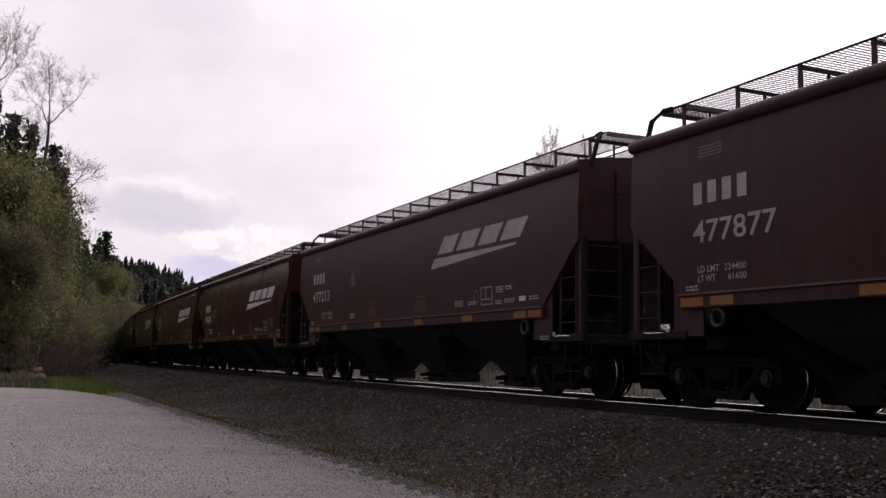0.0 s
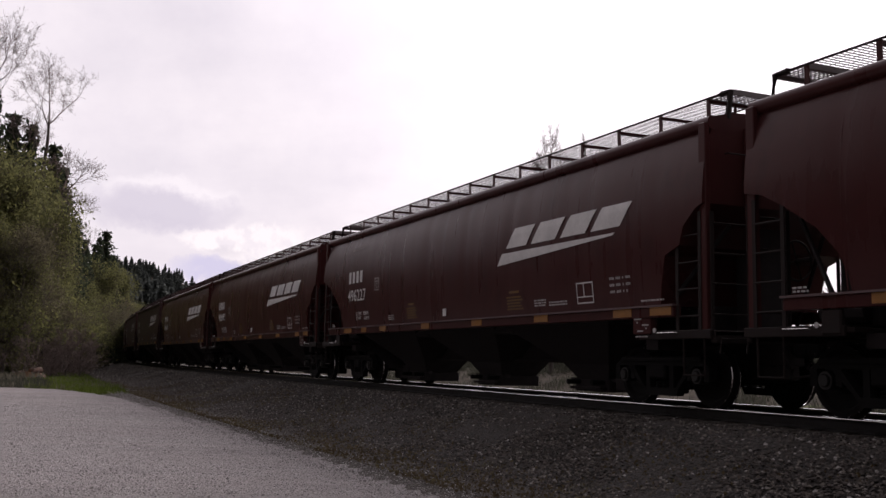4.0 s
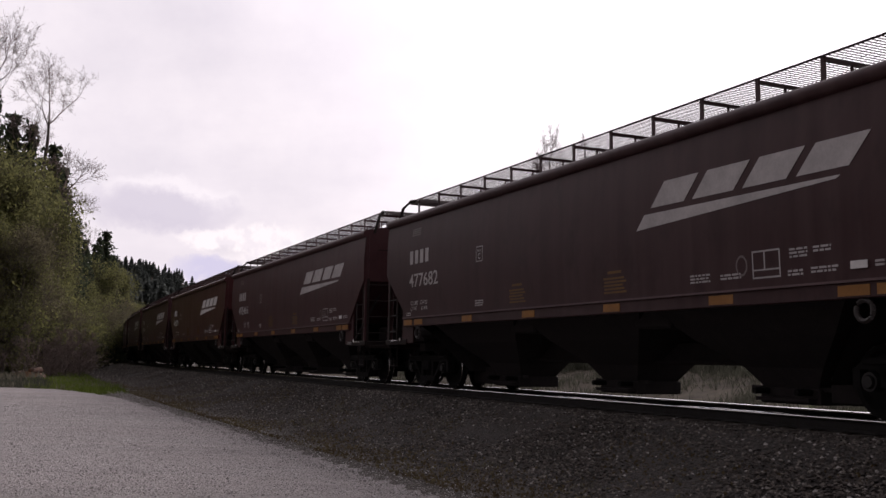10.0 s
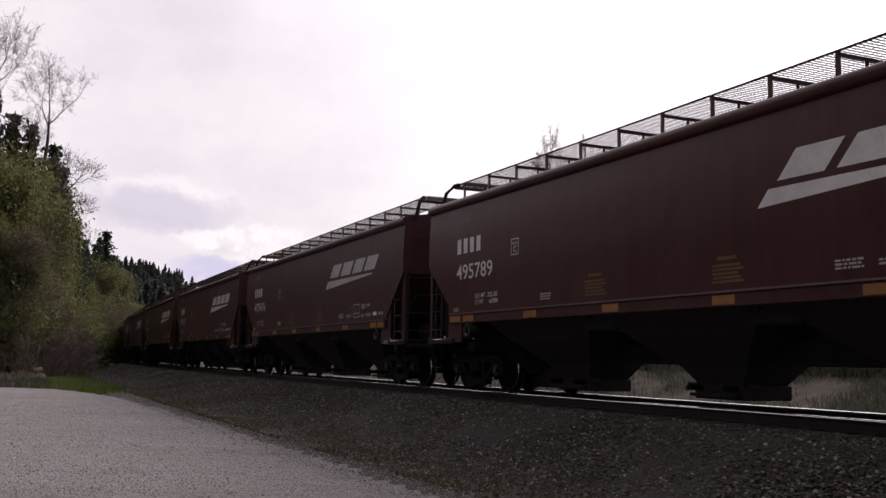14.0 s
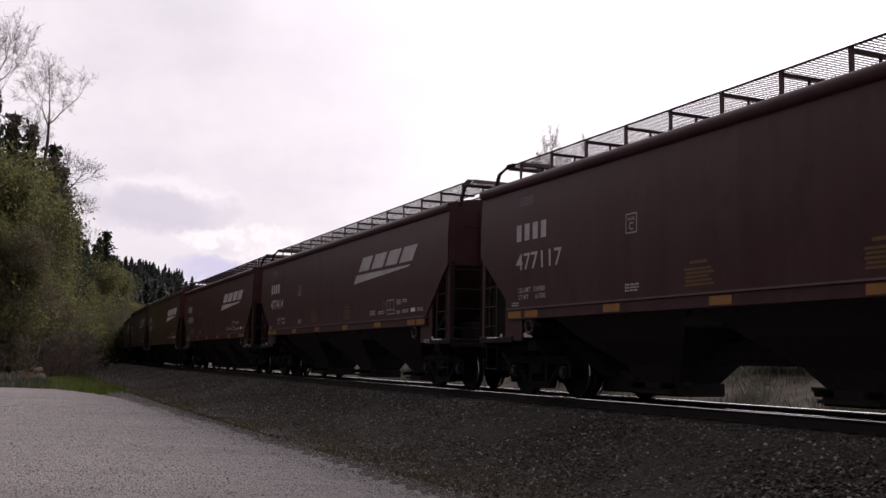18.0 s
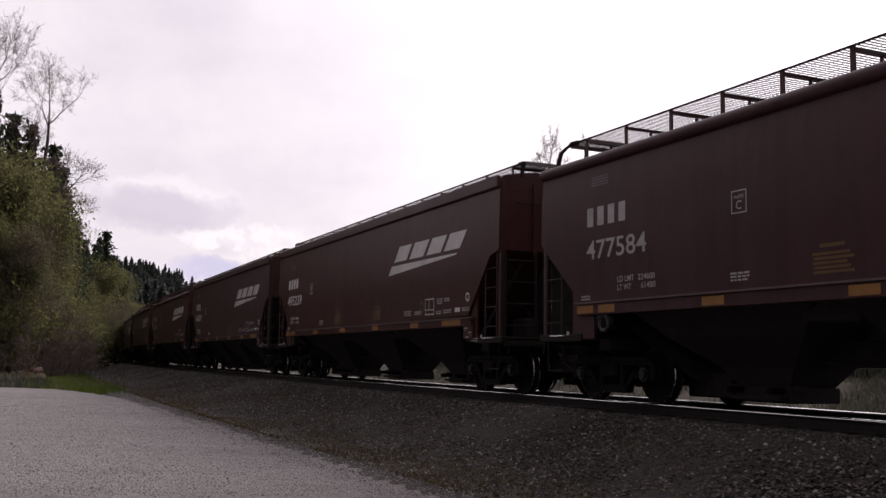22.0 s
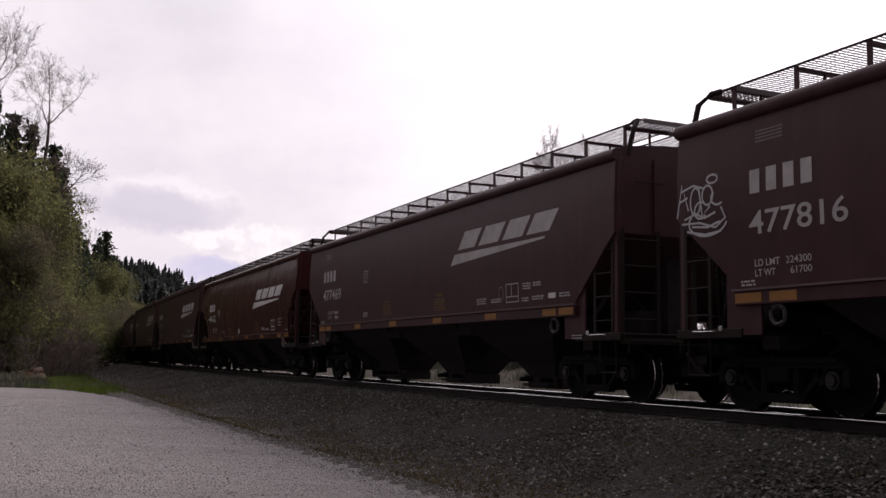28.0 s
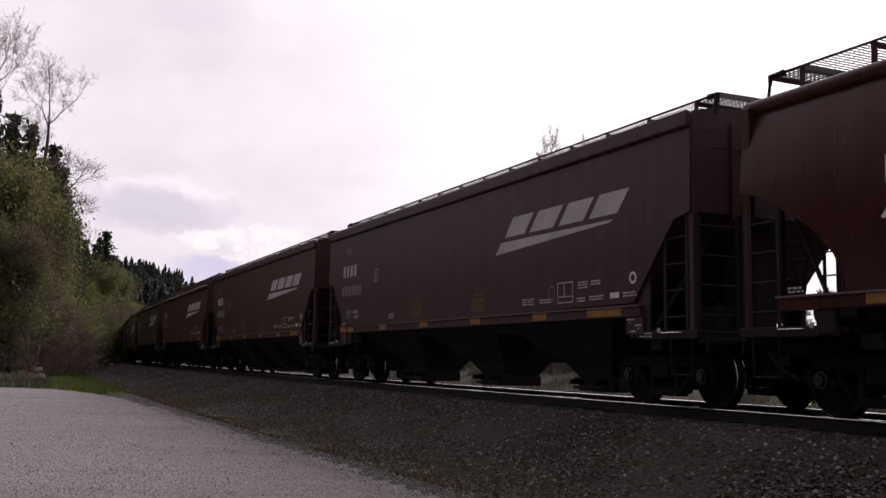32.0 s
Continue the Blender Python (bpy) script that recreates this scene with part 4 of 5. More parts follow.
def lettering(spec, text, x, z, w, h, mat, parent, label, name="lettering"):
    co, faces = _words[text]
    lo, hi = co.min(axis=0), co.max(axis=0)
    k = Kit()
    for c in co:
        px, pz = x + (c[0] - lo[0]) / (hi[0] - lo[0]) * w, z + (c[1] - lo[1]) / (hi[1] - lo[1]) * h
        k.v.append((px, -wide_at(spec, pz) - 0.008, pz))
    k.f, k.m = faces, [0] * len(faces)
    ob = part(name, k, mat, parent, label)
    ob["kind"] = "stuff"
    return ob


def wheelset_mesh():
    k = Kit()
    prof = [(0.00, 0.0), (0.02, 0.10), (0.02, 0.13), (0.06, 0.17), (0.055, 0.34), (0.0, 0.385), (0.0, 0.447), (0.012, 0.457), (0.10, 0.463), (0.112, 0.488), (0.132, 0.488), (0.14, 0.470),
            (0.14, 0.385), (0.10, 0.34), (0.10, 0.17), (0.16, 0.12), (0.16, 0.085)]
    n = 36
    for sgn in (-1, 1):
        rows = [[(r * math.cos(6.28319 * j / n), sgn * (0.815 - y), r * math.sin(6.28319 * j / n)) for j in range(n)] for y, r in prof[1:]]
        for i in range(len(rows) - 1):
            for j in range(n):
                q = [rows[i][j], rows[i][(j + 1) % n], rows[i + 1][(j + 1) % n], rows[i + 1][j]]
                k.face(q, 1 if i in (5, 8) else 0)
        k.face([rows[0][j] for j in range(n)])
    k.tube([(0, -1.1, 0), (0, 1.1, 0)], 0.085, 12)
    return k.mesh("wheelset", [CAST, STEEL], True)


def side_frame_mesh():
    k = Kit()
    y0, y1 = -0.07, 0.07
    # web pieces round the three openings of the casting
    for piece in ([(-1.16, 0.60), (1.16, 0.60), (0.95, 0.74), (-0.95, 0.74)], [(-0.40, 0.15), (0.40, 0.15), (0.46, 0.27), (-0.46, 0.27)],
                  [(-0.46, 0.27), (-0.30, 0.17), (-0.68, 0.60), (-0.82, 0.60)], [(0.30, 0.17), (0.46, 0.27), (0.82, 0.60), (0.68, 0.60)],
                  [(-0.34, 0.26), (-0.24, 0.26), (-0.24, 0.62), (-0.34, 0.62)], [(0.24, 0.26), (0.34, 0.26), (0.34, 0.62), (0.24, 0.62)],
                  [(-1.16, 0.38), (-1.05, 0.38), (-1.05, 0.62), (-1.16, 0.62)], [(1.05, 0.38), (1.16, 0.38), (1.16, 0.62), (1.05, 0.62)],
                  [(-0.75, 0.40), (-0.66, 0.38), (-0.66, 0.62), (-0.75, 0.62)], [(0.66, 0.38), (0.75, 0.40), (0.75, 0.62), (0.66, 0.62)]):
        k.prism(piece, y0, y1)
    k.box(-1.0, 1.0, -0.10, 0.10, 0.66, 0.715, 0, 0.012)
    return k.mesh("side_frame", CAST)


def spring_mesh():
    k = Kit()
    for cx in (0.0,):
        pts = [(cx + 0.055 * math.cos(t), 0.055 * math.sin(t), 0.27 + 0.25 * t / (6.283 * 5)) for t in np.linspace(0, 6.283 * 5, 41)]
        k.tube(pts, 0.014, 4)
    return k.mesh("spring", CAST)


WHEELSET, SIDEFRAME, SPRINGS = wheelset_mesh(), side_frame_mesh(), spring_mesh()
BEARING = Kit().tube([(0, -0.09, 0), (0, 0.0, 0), (0, 0.01, 0), (0, 0.09, 0)], 0.115, 14).tube([(0, -0.12, 0), (0, 0.1, 0)], 0.07, 10).mesh("bearing_cap", GREASE)
BOLSTER = Kit().box(-0.20, 0.20, -1.12, 1.12, 0.40, 0.62, 0, 0.03).tube([(0, 0, 0.6), (0, 0, 0.82)], 0.20, 14).box(-0.1, 0.1, -0.72, -0.55, 0.62, 0.76).box(-0.1, 0.1, 0.55, 0.72, 0.62, 0.76).mesh("truck", CAST)
BEAM = Kit().tube([(-0.42, -0.7, 0.36), (-0.36, 0, 0.34), (-0.42, 0.7, 0.36)], 0.04, 6).box(-0.46, -0.38, -0.86, -0.66, 0.25, 0.55).box(-0.46, -0.38, 0.66, 0.86, 0.25, 0.55).mesh("brake_beam", CAST)
RUNG = {}


def rung_mesh(w, along):
    key = (round(w, 3), along)
    if key not in RUNG:
        a = (w / 2, 0, 0) if along == "x" else (0, w / 2, 0)
        RUNG[key] = Kit().tube([tuple(-v for v in a), a], 0.015, 6).mesh("rung", FRAME)
    return RUNG[key]


def ladder(car, a, b, z0, z1, along, step=0.38, name="ladder"):
    """Two flat stiles and round rungs; a and b are the stiles' (x, y)."""
    k = Kit()
    for x, y in (a, b):
        if along == "x":
            k.box(x - 0.032, x + 0.032, y - 0.008, y + 0.008, z0, z1)
        else:
            k.box(x - 0.008, x + 0.008, y - 0.032, y + 0.032, z0, z1)
    lad = part(name, k, FRAME, car)
    w = abs(b[0] - a[0]) if along == "x" else abs(b[1] - a[1])
    me = rung_mesh(w, along)
    z = z0 + 0.22
    while z < z1 - 0.05:
        part("rung", me, None, lad, at=Matrix.Translation(((a[0] + b[0]) / 2, (a[1] + b[1]) / 2, z)))
        z += step
    return lad


def hopper_car(kind):
    spec = SPEC[kind]
    half, top, eave = spec["half"], spec["top"], spec["eave"]
    car = thing("hopper_car", "brown covered grain hopper railcar rolling on the track", "railcar", "hopper cars of the train")
    paint = PAINT["faded"]
    # body: a loft of rings along the car
    k = Kit()
    xs = sorted(set([b for b, _ in spec["bottom"]] + list(np.arange(-6.4, 6.5, 1.6) if kind != "round" else np.arange(-8.2, 8.3, 0.1))))
    rows = []
    for x in xs:
        zb = bottom_at(spec, x)
        side_ = [(x, -wide_at(spec, zb + (top - zb) * f) + dent(kind, x, zb + (top - zb) * f), zb + (top - zb) * f) for f in np.linspace(0, 1, 11)]
        rows.append([(x, -y, z) for x, y, z in reversed(side_)] + side_)
    k.grid(rows, 0, True, True)
    part("body", k, paint, car, "", True)
    # roof, arched from eave to eave
    w = wide_at(spec, top) + 0.02
    rk = Kit()
    prof = [(-w + 0.03, top - 0.01), (-w + 0.03, eave - 0.10), (-w + 0.10, eave - 0.01), (-w * 0.72, eave + 0.06), (-w * 0.36, eave + 0.11), (0, eave + 0.13), (w * 0.36, eave + 0.11), (w * 0.72, eave + 0.06),
            (w - 0.10, eave - 0.01), (w - 0.03, eave - 0.10), (w - 0.03, top - 0.01)]
    rk.grid([[(x, y, z) for y, z in prof] for x in (-half, -half + 0.02, half - 0.02, half)], 0, True, True)
    part("roof", rk, paint, car, "", True)
    for sg in (-1, 1):
        c = Kit()
        if kind == "tall":
            c.box(-half, half, min(sg * (w + 0.035), sg * (w - 0.06)), max(sg * (w + 0.035), sg * (w - 0.06)), top + 0.03, eave - 0.01, 0, 0.03)
        else:
            ang = np.linspace(0, 2 * math.pi, 13)[:-1]
            c.grid([[(x, sg * (w - 0.03) + 0.085 * math.cos(t), eave - 0.115 + 0.10 * math.sin(t)) for t in ang] for x in (-half - 0.02, half + 0.02)], 0, True, True)
        part("top_chord", c, paint, car, "", True)
        s0, s1 = spec["sill"]
        sk = Kit()
        yy = sg * 1.60
        sh = spec["sill_half"]
        sk.box(-sh, sh, min(yy, yy - sg * 0.14), max(yy, yy - sg * 0.14), s0, s1 - 0.012, 0, 0.01)
        sill = part("side_sill", sk, paint, car)
        part("sill_flange", Kit().box(-sh - 0.02, sh + 0.02, min(yy + sg * 0.035, yy - sg * 0.1), max(yy + sg * 0.035, yy - sg * 0.1), s1 - 0.014, s1 + 0.014), EDGE, sill)
    for i in range(spec["seams"]):
        x = -7.0 + i * 2.0
        sk = Kit()
        sk.grid([[(x + u, -wide_at(spec, z) + dent(kind, x, z) - lift, z) for u, lift in ((-0.012, 0.0), (-0.005, 0.001), (0.005, 0.001), (0.012, 0.0))] for z in np.linspace(1.5, top, 15)], 0)
        part("seam", sk, paint, car)
    # underframe: centre sill, hopper bays with outlet gates, end platforms
    part("centre_sill", Kit().box(-half - 0.05, half + 0.05, -0.17, 0.17, 0.62, 0.98, 0, 0.02), DARK, car)
    for bx in (-4.06, 0.0, 4.06):
        hk = Kit()
        rings = ((spec["sill"][1] - 0.03, 2.03, 1.46), (1.02, 1.38, 1.02), (0.60, 0.74, 0.58), (0.33, 0.50, 0.42))
        hk.grid([[(bx - a, -b, z), (bx + a, -b, z), (bx + a, b, z), (bx - a, b, z)] for z, a, b in rings], 0, True, True)
        bay = part("hopper_bay", hk, DARK, car)
        part("outlet_gate", Kit().box(bx - 0.56, bx + 0.56, -0.46, 0.46, 0.11, 0.33, 0, 0.02).box(bx - 0.80, bx + 0.80, -0.40, -0.34, 0.29, 0.35).box(bx - 0.5, bx + 0.5, -0.60, -0.46, 0.15, 0.20), DARK, bay)
        for u in (-0.4, 0.4):
            part("gate_capstan", Kit().tube([(bx + u, -0.72, 0.28), (bx + u, -0.46, 0.28)], 0.045, 8), CAST, bay)
    for px_c in (-2.03, 2.03):
        part("bay_partition", Kit().box(px_c - 0.45, px_c + 0.45, -1.25, 1.25, 1.17, spec["sill"][1] - 0.04, 0, 0.03), DARK, car)
    for e in (-1, 1):
        # the floor of the end cage and the slope sheet behind it
        x0, x1 = sorted((e * 6.95, e * (half + 0.12)))
        pl = part("end_platform", Kit().box(x0, x1, -1.50, 1.50, 1.02, 1.085, 0, 0.012), FRAME, car)
        xe0, xe1 = sorted((e * (half + 0.02), e * (half + 0.12)))
        part("end_sill", Kit().box(xe0, xe1, -1.50, 1.50, 0.92, 1.10, 0, 0.015), FRAME, pl)
        for sg in (-1, 1):
            g0, g1 = sorted((e * 7.05, e * (half + 0.1)))
            part("side_channel", Kit().box(g0, g1, sg * 1.53 - 0.03, sg * 1.53 + 0.03, 0.98, 1.11, 0, 0.012), FRAME, pl)
        sl = Kit()
        xb = e * 7.1
        sl.grid([[(e * 5.15, -0.8, 0.40), (e * 5.15, 0.8, 0.40)], [(e * 6.2, -1.3, 1.25), (e * 6.2, 1.3, 1.25)], [(xb - e * 0.1, -1.5, spec["sill"][1] + 0.02), (xb - e * 0.1, 1.5, spec["sill"][1] + 0.02)]], 0)
        sl.grid([[(e * 5.12, -0.8, 0.40), (e * 5.12, 0.8, 0.40)], [(e * 6.1, -1.3, 1.28), (e * 6.1, 1.3, 1.28)], [(xb - e * 0.3, -1.5, spec["sill"][1] + 0.04), (xb - e * 0.3, 1.5, spec["sill"][1] + 0.04)]], 0)
        part("slope_sheet", sl, DARK, car)
        # dark filler box, added to close the open gap between outer bay and truck
        part("cross_bearer", Kit().box(*sorted((e * 4.75, e * 5.75)), -0.42, 0.42, 0.13, 0.50, 0, 0.03), DARK, car)
        part("draft_sill", Kit().box(*sorted((e * 5.6, e * (half - 0.1))), -0.22, 0.22, 0.42, 0.63, 0, 0.02), DARK, car)
        if kind != "round":
            gx1 = 7.34 if kind == "angled" else 7.2
            for sg in (-1, 1):
                outline = [(e * 6.7, 1.02), (e * gx1, 1.02), (e * gx1, bottom_at(spec, e * gx1) + 0.02), (e * (6.98 if kind == "angled" else 6.85), spec["sill"][1]), (e * 6.7, spec["sill"][1])]
                part("end_gusset", Kit().prism(outline, min(sg * 1.50, sg * 1.535), max(sg * 1.50, sg * 1.535)), paint, car)
        part("bolster_web", Kit().box(*sorted((e * 6.75, e * 7.05)), -1.2, 1.2, 0.84, 1.02), DARK, car)
        part("end_post", Kit().box(*sorted((e * (half - 0.82), e * (half - 0.36))), -0.3, 0.3, 1.1, 2.7), DARK, car)
        # added box and pipe that block bright gaps seen through the end cage
        part("control_valve", Kit().box(*sorted((e * 7.2, e * 7.75)), -0.75, 0.25, 1.085, 1.50, 0, 0.05).tube([(e * 7.45, -0.4, 1.5), (e * 7.3, -0.5, 1.72), (e * 6.9, -0.5, 1.8)], 0.03, 6), DARK, car)
        for sg in (-1, 1):
            # corner posts carry the body's overhang
            cx = e * (half - 0.06)
            part("corner_post", Kit().box(cx - 0.075, cx + 0.075, sg * 1.50 - 0.045, sg * 1.50 + 0.045, 1.07, eave - 0.12, 0, 0.012), paint, car)
            part("diagonal_brace", Kit().tube([(e * 7.15, sg * 1.42, 1.12), (e * (half - 0.25), sg * 0.9, 2.62)], 0.035, 6), DARK, car)
            if sg == -1 or e == 1:
                ladder(car, (e * (half - 0.12), sg * 1.55), (e * (half - 0.62), sg * 1.55), 1.08, 2.76, "x")
            part("step_stirrup", Kit().tube([(e * (half - 0.1), sg * 1.5, 1.0), (e * (half - 0.1), sg * 1.5, 0.48), (e * (half - 0.55), sg * 1.5, 0.48), (e * (half - 0.55), sg * 1.5, 1.0)], 0.018, 6), FRAME, car)
        ladder(car, (e * (half + 0.06), -1.48), (e * (half + 0.06), -0.80), 1.1, 2.74, "y", 0.42, "end_ladder")
        xs0, xs1 = sorted((e * (half + 0.005), e * (half + 0.03)))
        part("end_stiffener", Kit().box(xs0, xs1, -0.84, -0.76, 2.7, eave - 0.15), paint, car)
        part("end_stiffener", Kit().box(xs0, xs1, 0.76, 0.84, 2.7, eave - 0.15), paint, car)
        part("platform_grab", Kit().tube([(e * 7.54, -1.555, 1.07), (e * 7.56, -1.6, 1.075), (e * 7.97, -1.6, 1.075), (e * 7.99, -1.555, 1.07)], 0.009, 6), STEEL, car)
        ang_ = np.linspace(0, 6.283, 13)[:-1]
        part("end_marker", Kit().prism([(e * 7.45 + 0.036 * math.cos(t), 1.115 + 0.036 * math.sin(t)) for t in ang_], -1.57, -1.556), DULLWHITE, car, "round white marker on the end platform")
        # coupler and air hose
        part("coupler", Kit().box(*sorted((e * half, e * 8.86)), -0.08, 0.08, 0.78, 0.94, 0, 0.02).box(*sorted((e * 8.74, e * 9.03)), -0.16, 0.13, 0.74, 0.99, 0, 0.05), CAST, car)
        part("air_hose", Kit().tube([(e * (half + 0.1), -0.3, 0.8), (e * (half + 0.28), -0.28, 0.6), (e * 8.75, -0.2, 0.45), (e * 9.02, -0.1, 0.5)], 0.022, 6), DARK, car)
        part("uncoupling_rod", Kit().tube([(e * (half + 0.16), -1.45, 0.78), (e * (half + 0.16), -1.42, 0.98), (e * (half + 0.18), -0.35, 0.98), (e * 8.8, -0.1, 1.02)], 0.013, 6), FRAME, car)
        # roof crossover at the end, with its support
        wz = spec["walk"]
        cr = Kit()
        c0, c1 = sorted((e * (half - 0.58), e * (half - 0.02)))
        for y in np.arange(-1.0, 1.01, 0.076):
            cr.box(c0, c1, y - 0.013, y + 0.013, wz - 0.042, wz - 0.034)
        for x in (c0, c1):
            cr.box(x - 0.014, x + 0.014, -1.0, 1.0, wz - 0.085, wz - 0.01)
        part("roof_crossover", cr, GALV, car)["kind"] = "stuff"
        for sg in (-1, 1):
            if spec["bent"]:
                pts = [(e * (half - 0.30), sg * 1.02, wz - 0.03), (e * (half - 0.12), sg * 1.05, wz - 0.03), (e * (half - 0.01), sg * 1.2, wz - 0.2), (e * (half - 0.01), sg * 1.32, eave - 0.1)]
            else:
                pts = [(e * (half - 0.25), sg * 1.02, wz - 0.03), (e * (half - 0.02), sg * 1.04, wz - 0.04), (e * (half - 0.02), sg * 1.10, eave - 0.02)]
            part("end_bracket", Kit().tube(pts, 0.042, 6), FRAME, car)
        part("grab_iron", Kit().tube([(e * (half + 0.02), -1.2, eave - 0.55), (e * (half + 0.09), -1.2, eave - 0.55), (e * (half + 0.09), -0.7, eave - 0.55), (e * (half + 0.02), -0.7, eave - 0.55)], 0.012, 6), FRAME, car)
    # roof walkways of open grating on posts
    wz = spec["walk"]
    xs_post = np.linspace(-half + 0.55, half - 0.55, spec["posts"])
    for sg in (-1, 1):
        gk = Kit()
        y0, y1 = sorted((sg * 1.02, sg * 0.14))
        for x in np.arange(-half + 0.05, half - 0.04, 0.076):
            gk.box(x - 0.0135, x + 0.0135, y0, y1, wz - 0.037, wz - 0.033)
        for y in np.linspace(y0 + 0.12, y1 - 0.12, 5):
            gk.box(-half + 0.04, half - 0.04, y - 0.004, y + 0.004, wz - 0.040, wz - 0.0365)
        part("walkway_grating", gk, GALV, car)["kind"] = "stuff"
        part("walkway_edge", Kit().box(-half + 0.03, half - 0.03, sg * 1.02 - 0.008, sg * 1.02 + 0.008, wz - 0.040, wz - 0.012), FRAME, car)
        part("walkway_edge", Kit().box(-half + 0.03, half - 0.03, sg * 0.14 - 0.008, sg * 0.14 + 0.008, wz - 0.040, wz - 0.018), FRAME, car)
        foot = eave + 0.03
        post = Kit().box(-0.042, 0.042, sg * 1.0 - 0.01, sg * 1.0 + 0.01, foot - 0.06, wz - 0.03, 0, 0.004).mesh("walkway_post", paint)
        arm = Kit().box(-0.03, 0.03, y0, y1, wz - 0.088, wz - 0.043).box(-0.022, 0.022, sg * 0.5 - 0.01, sg * 0.5 + 0.01, foot + 0.02, wz - 0.05).mesh("walkway_bracket", paint)
        for x in xs_post:
            part("walkway_post", post, None, car, at=Matrix.Translation((float(x), 0, 0)))
            if sg == -1:
                part("walkway_bracket", arm, None, car, at=Matrix.Translation((float(x), 0, 0)))
    for i in range(5):
        x = -half + 0.9 + i * (2 * half - 1.8) / 5
        l = (2 * half - 1.8) / 5 - 0.06
        part("roof_hatch", Kit().box(x, x + l, -0.36, 0.36, eave + 0.10, min(eave + 0.22, wz - 0.06), 0, 0.03), paint, car)
    # trucks
    for e in (-1, 1):
        tr = part("truck", BOLSTER, None, car, at=Matrix.Translation((e * 6.9, 0, 0)))
        for sg in (-1, 1):
            part("side_frame", SIDEFRAME, None, tr, at=Matrix.Translation((0, sg * 1.0, 0)))
            part("spring", SPRINGS, None, tr, at=Matrix.Translation((-0.07, sg * 1.0, -0.01)))
            part("spring", SPRINGS, None, tr, at=Matrix.Translation((0.09, sg * 1.0, -0.01)))
            for u in (-0.9, 0.9):
                part("bearing_cap", BEARING, None, tr, at=Matrix.Translation((u, sg * 1.0, 0.457)) @ Matrix.Rotation(0 if sg == -1 else math.pi, 4, "Z"))
        part("brake_beam", BEAM, None, tr)
        part("brake_beam", BEAM, None, tr, at=Matrix.Rotation(math.pi, 4, "Z"))
        for u in (-0.9, 0.9):
            part("wheelset", WHEELSET, None, tr, "dark steel wheels with bright worn rims", at=Matrix.Translation((u, 0, 0.457)))
    # hand brake wheel on the trailing end
    hb = Kit()
    ring = [(-half - 0.16, -0.55 + 0.27 * math.cos(t), 2.05 + 0.27 * math.sin(t)) for t in np.linspace(0, 6.283, 25)]
    hb.tube(ring, 0.016, 6)
    for t in (0.3, 1.87, 3.44, 5.01):
        hb.tube([(-half - 0.16, -0.55, 2.05), (-half - 0.16, -0.55 + 0.27 * math.cos(t), 2.05 + 0.27 * math.sin(t))], 0.012, 5)
    hb.tube([(-half - 0.16, -0.55, 2.05), (-half + 0.1, -0.55, 2.05)], 0.03, 8)
    part("brake_wheel", hb, FRAME, car)
    part("brake_rigging", Kit().tube([(-6.0, -0.25, 0.72), (-2.0, -0.3, 0.66), (2.0, -0.3, 0.66), (6.0, -0.25, 0.72)], 0.025, 6), DARK, car)
    part("air_reservoir", Kit().tube([(-half + 0.55, -0.75, 1.32), (-half + 1.25, -0.75, 1.32)], 0.17, 12), DARK, car)
    # painted marks and reflectors of the camera's side
    dull = kind != "round"
    ink = DULLWHITE if dull else WHITE
    stroke_, *blocks = emblem(spec)
    em = part("emblem", stroke_, ink, car, "slanted pale emblem of four blocks over a tapered stroke")
    for b in blocks:
        part("emblem_block", b, ink, em)
    part("owner_mark", small_mark(spec), DULLWHITE if dull else WHITE, car, "pale painted owner's mark")
    zs = spec["sill"][0] + 0.03
    sh = spec["sill_half"]
    spans = [(-sh + 0.02, 0.48), (-sh + 0.64, 0.46), (-3.95, 0.45), (-1.4, 0.45), (1.25, 0.45), (3.8, 0.48)]
    spans += [(sh - 1.06, 0.46), (sh - 0.50, 0.46)] if kind != "tall" else [(5.6, 0.95)]
    if kind == "round":
        spans = [(-6.6, 0.6), (-5.2, 0.36), (-3.85, 0.42), (-1.2, 0.45), (1.4, 0.45), (3.95, 0.48), (6.45, 0.48), (7.4, 0.5)]
    for x, l in spans:
        part("reflector", Kit().box(x, x + l, -1.608, -1.60, zs, zs + 0.125), AMBER, car, "amber reflective strip")
    ly0 = spec["sill"][1] + 0.13
    bx = 4.63 if kind != "round" else 5.31
    bw, bh = (0.50, 0.36) if kind != "round" else (0.50, 0.35)
    st = frame_box(spec, bx, ly0, bw, bh)
    bar(st, spec, bx + bw * 0.42, bx + bw * 0.47, ly0 + 0.11, ly0 + bh - 0.02)
    bar(st, spec, bx + 0.02, bx + bw - 0.02, ly0 + 0.10, ly0 + 0.12)
    rq = Kit()
    ring_ = [(bx - 0.2 + 0.11 * math.cos(t), ly0 + 0.19 + 0.14 * math.sin(t)) for t in np.linspace(0, 6.283, 21)]
    rin_ = [(bx - 0.2 + 0.085 * math.cos(t), ly0 + 0.19 + 0.11 * math.sin(t)) for t in np.linspace(0, 6.283, 21)]
    rq.grid([[(a, -wide_at(spec, b) - 0.006, b) for a, b in q_] for q_ in (ring_, rin_)], 0)
    if kind != "round":
        part("ring_stencil", rq, PALE if dull else WHITE, car)
    part("stencil_box", st, DULLWHITE if dull else WHITE, car, "white outlined inspection stencil")["kind"] = "stuff"
    if kind == "angled":
        pb, pz = -4.45, 2.62
    else:
        pb, pz = (-4.45, 2.38) if kind == "round" else (-4.45, 2.60)
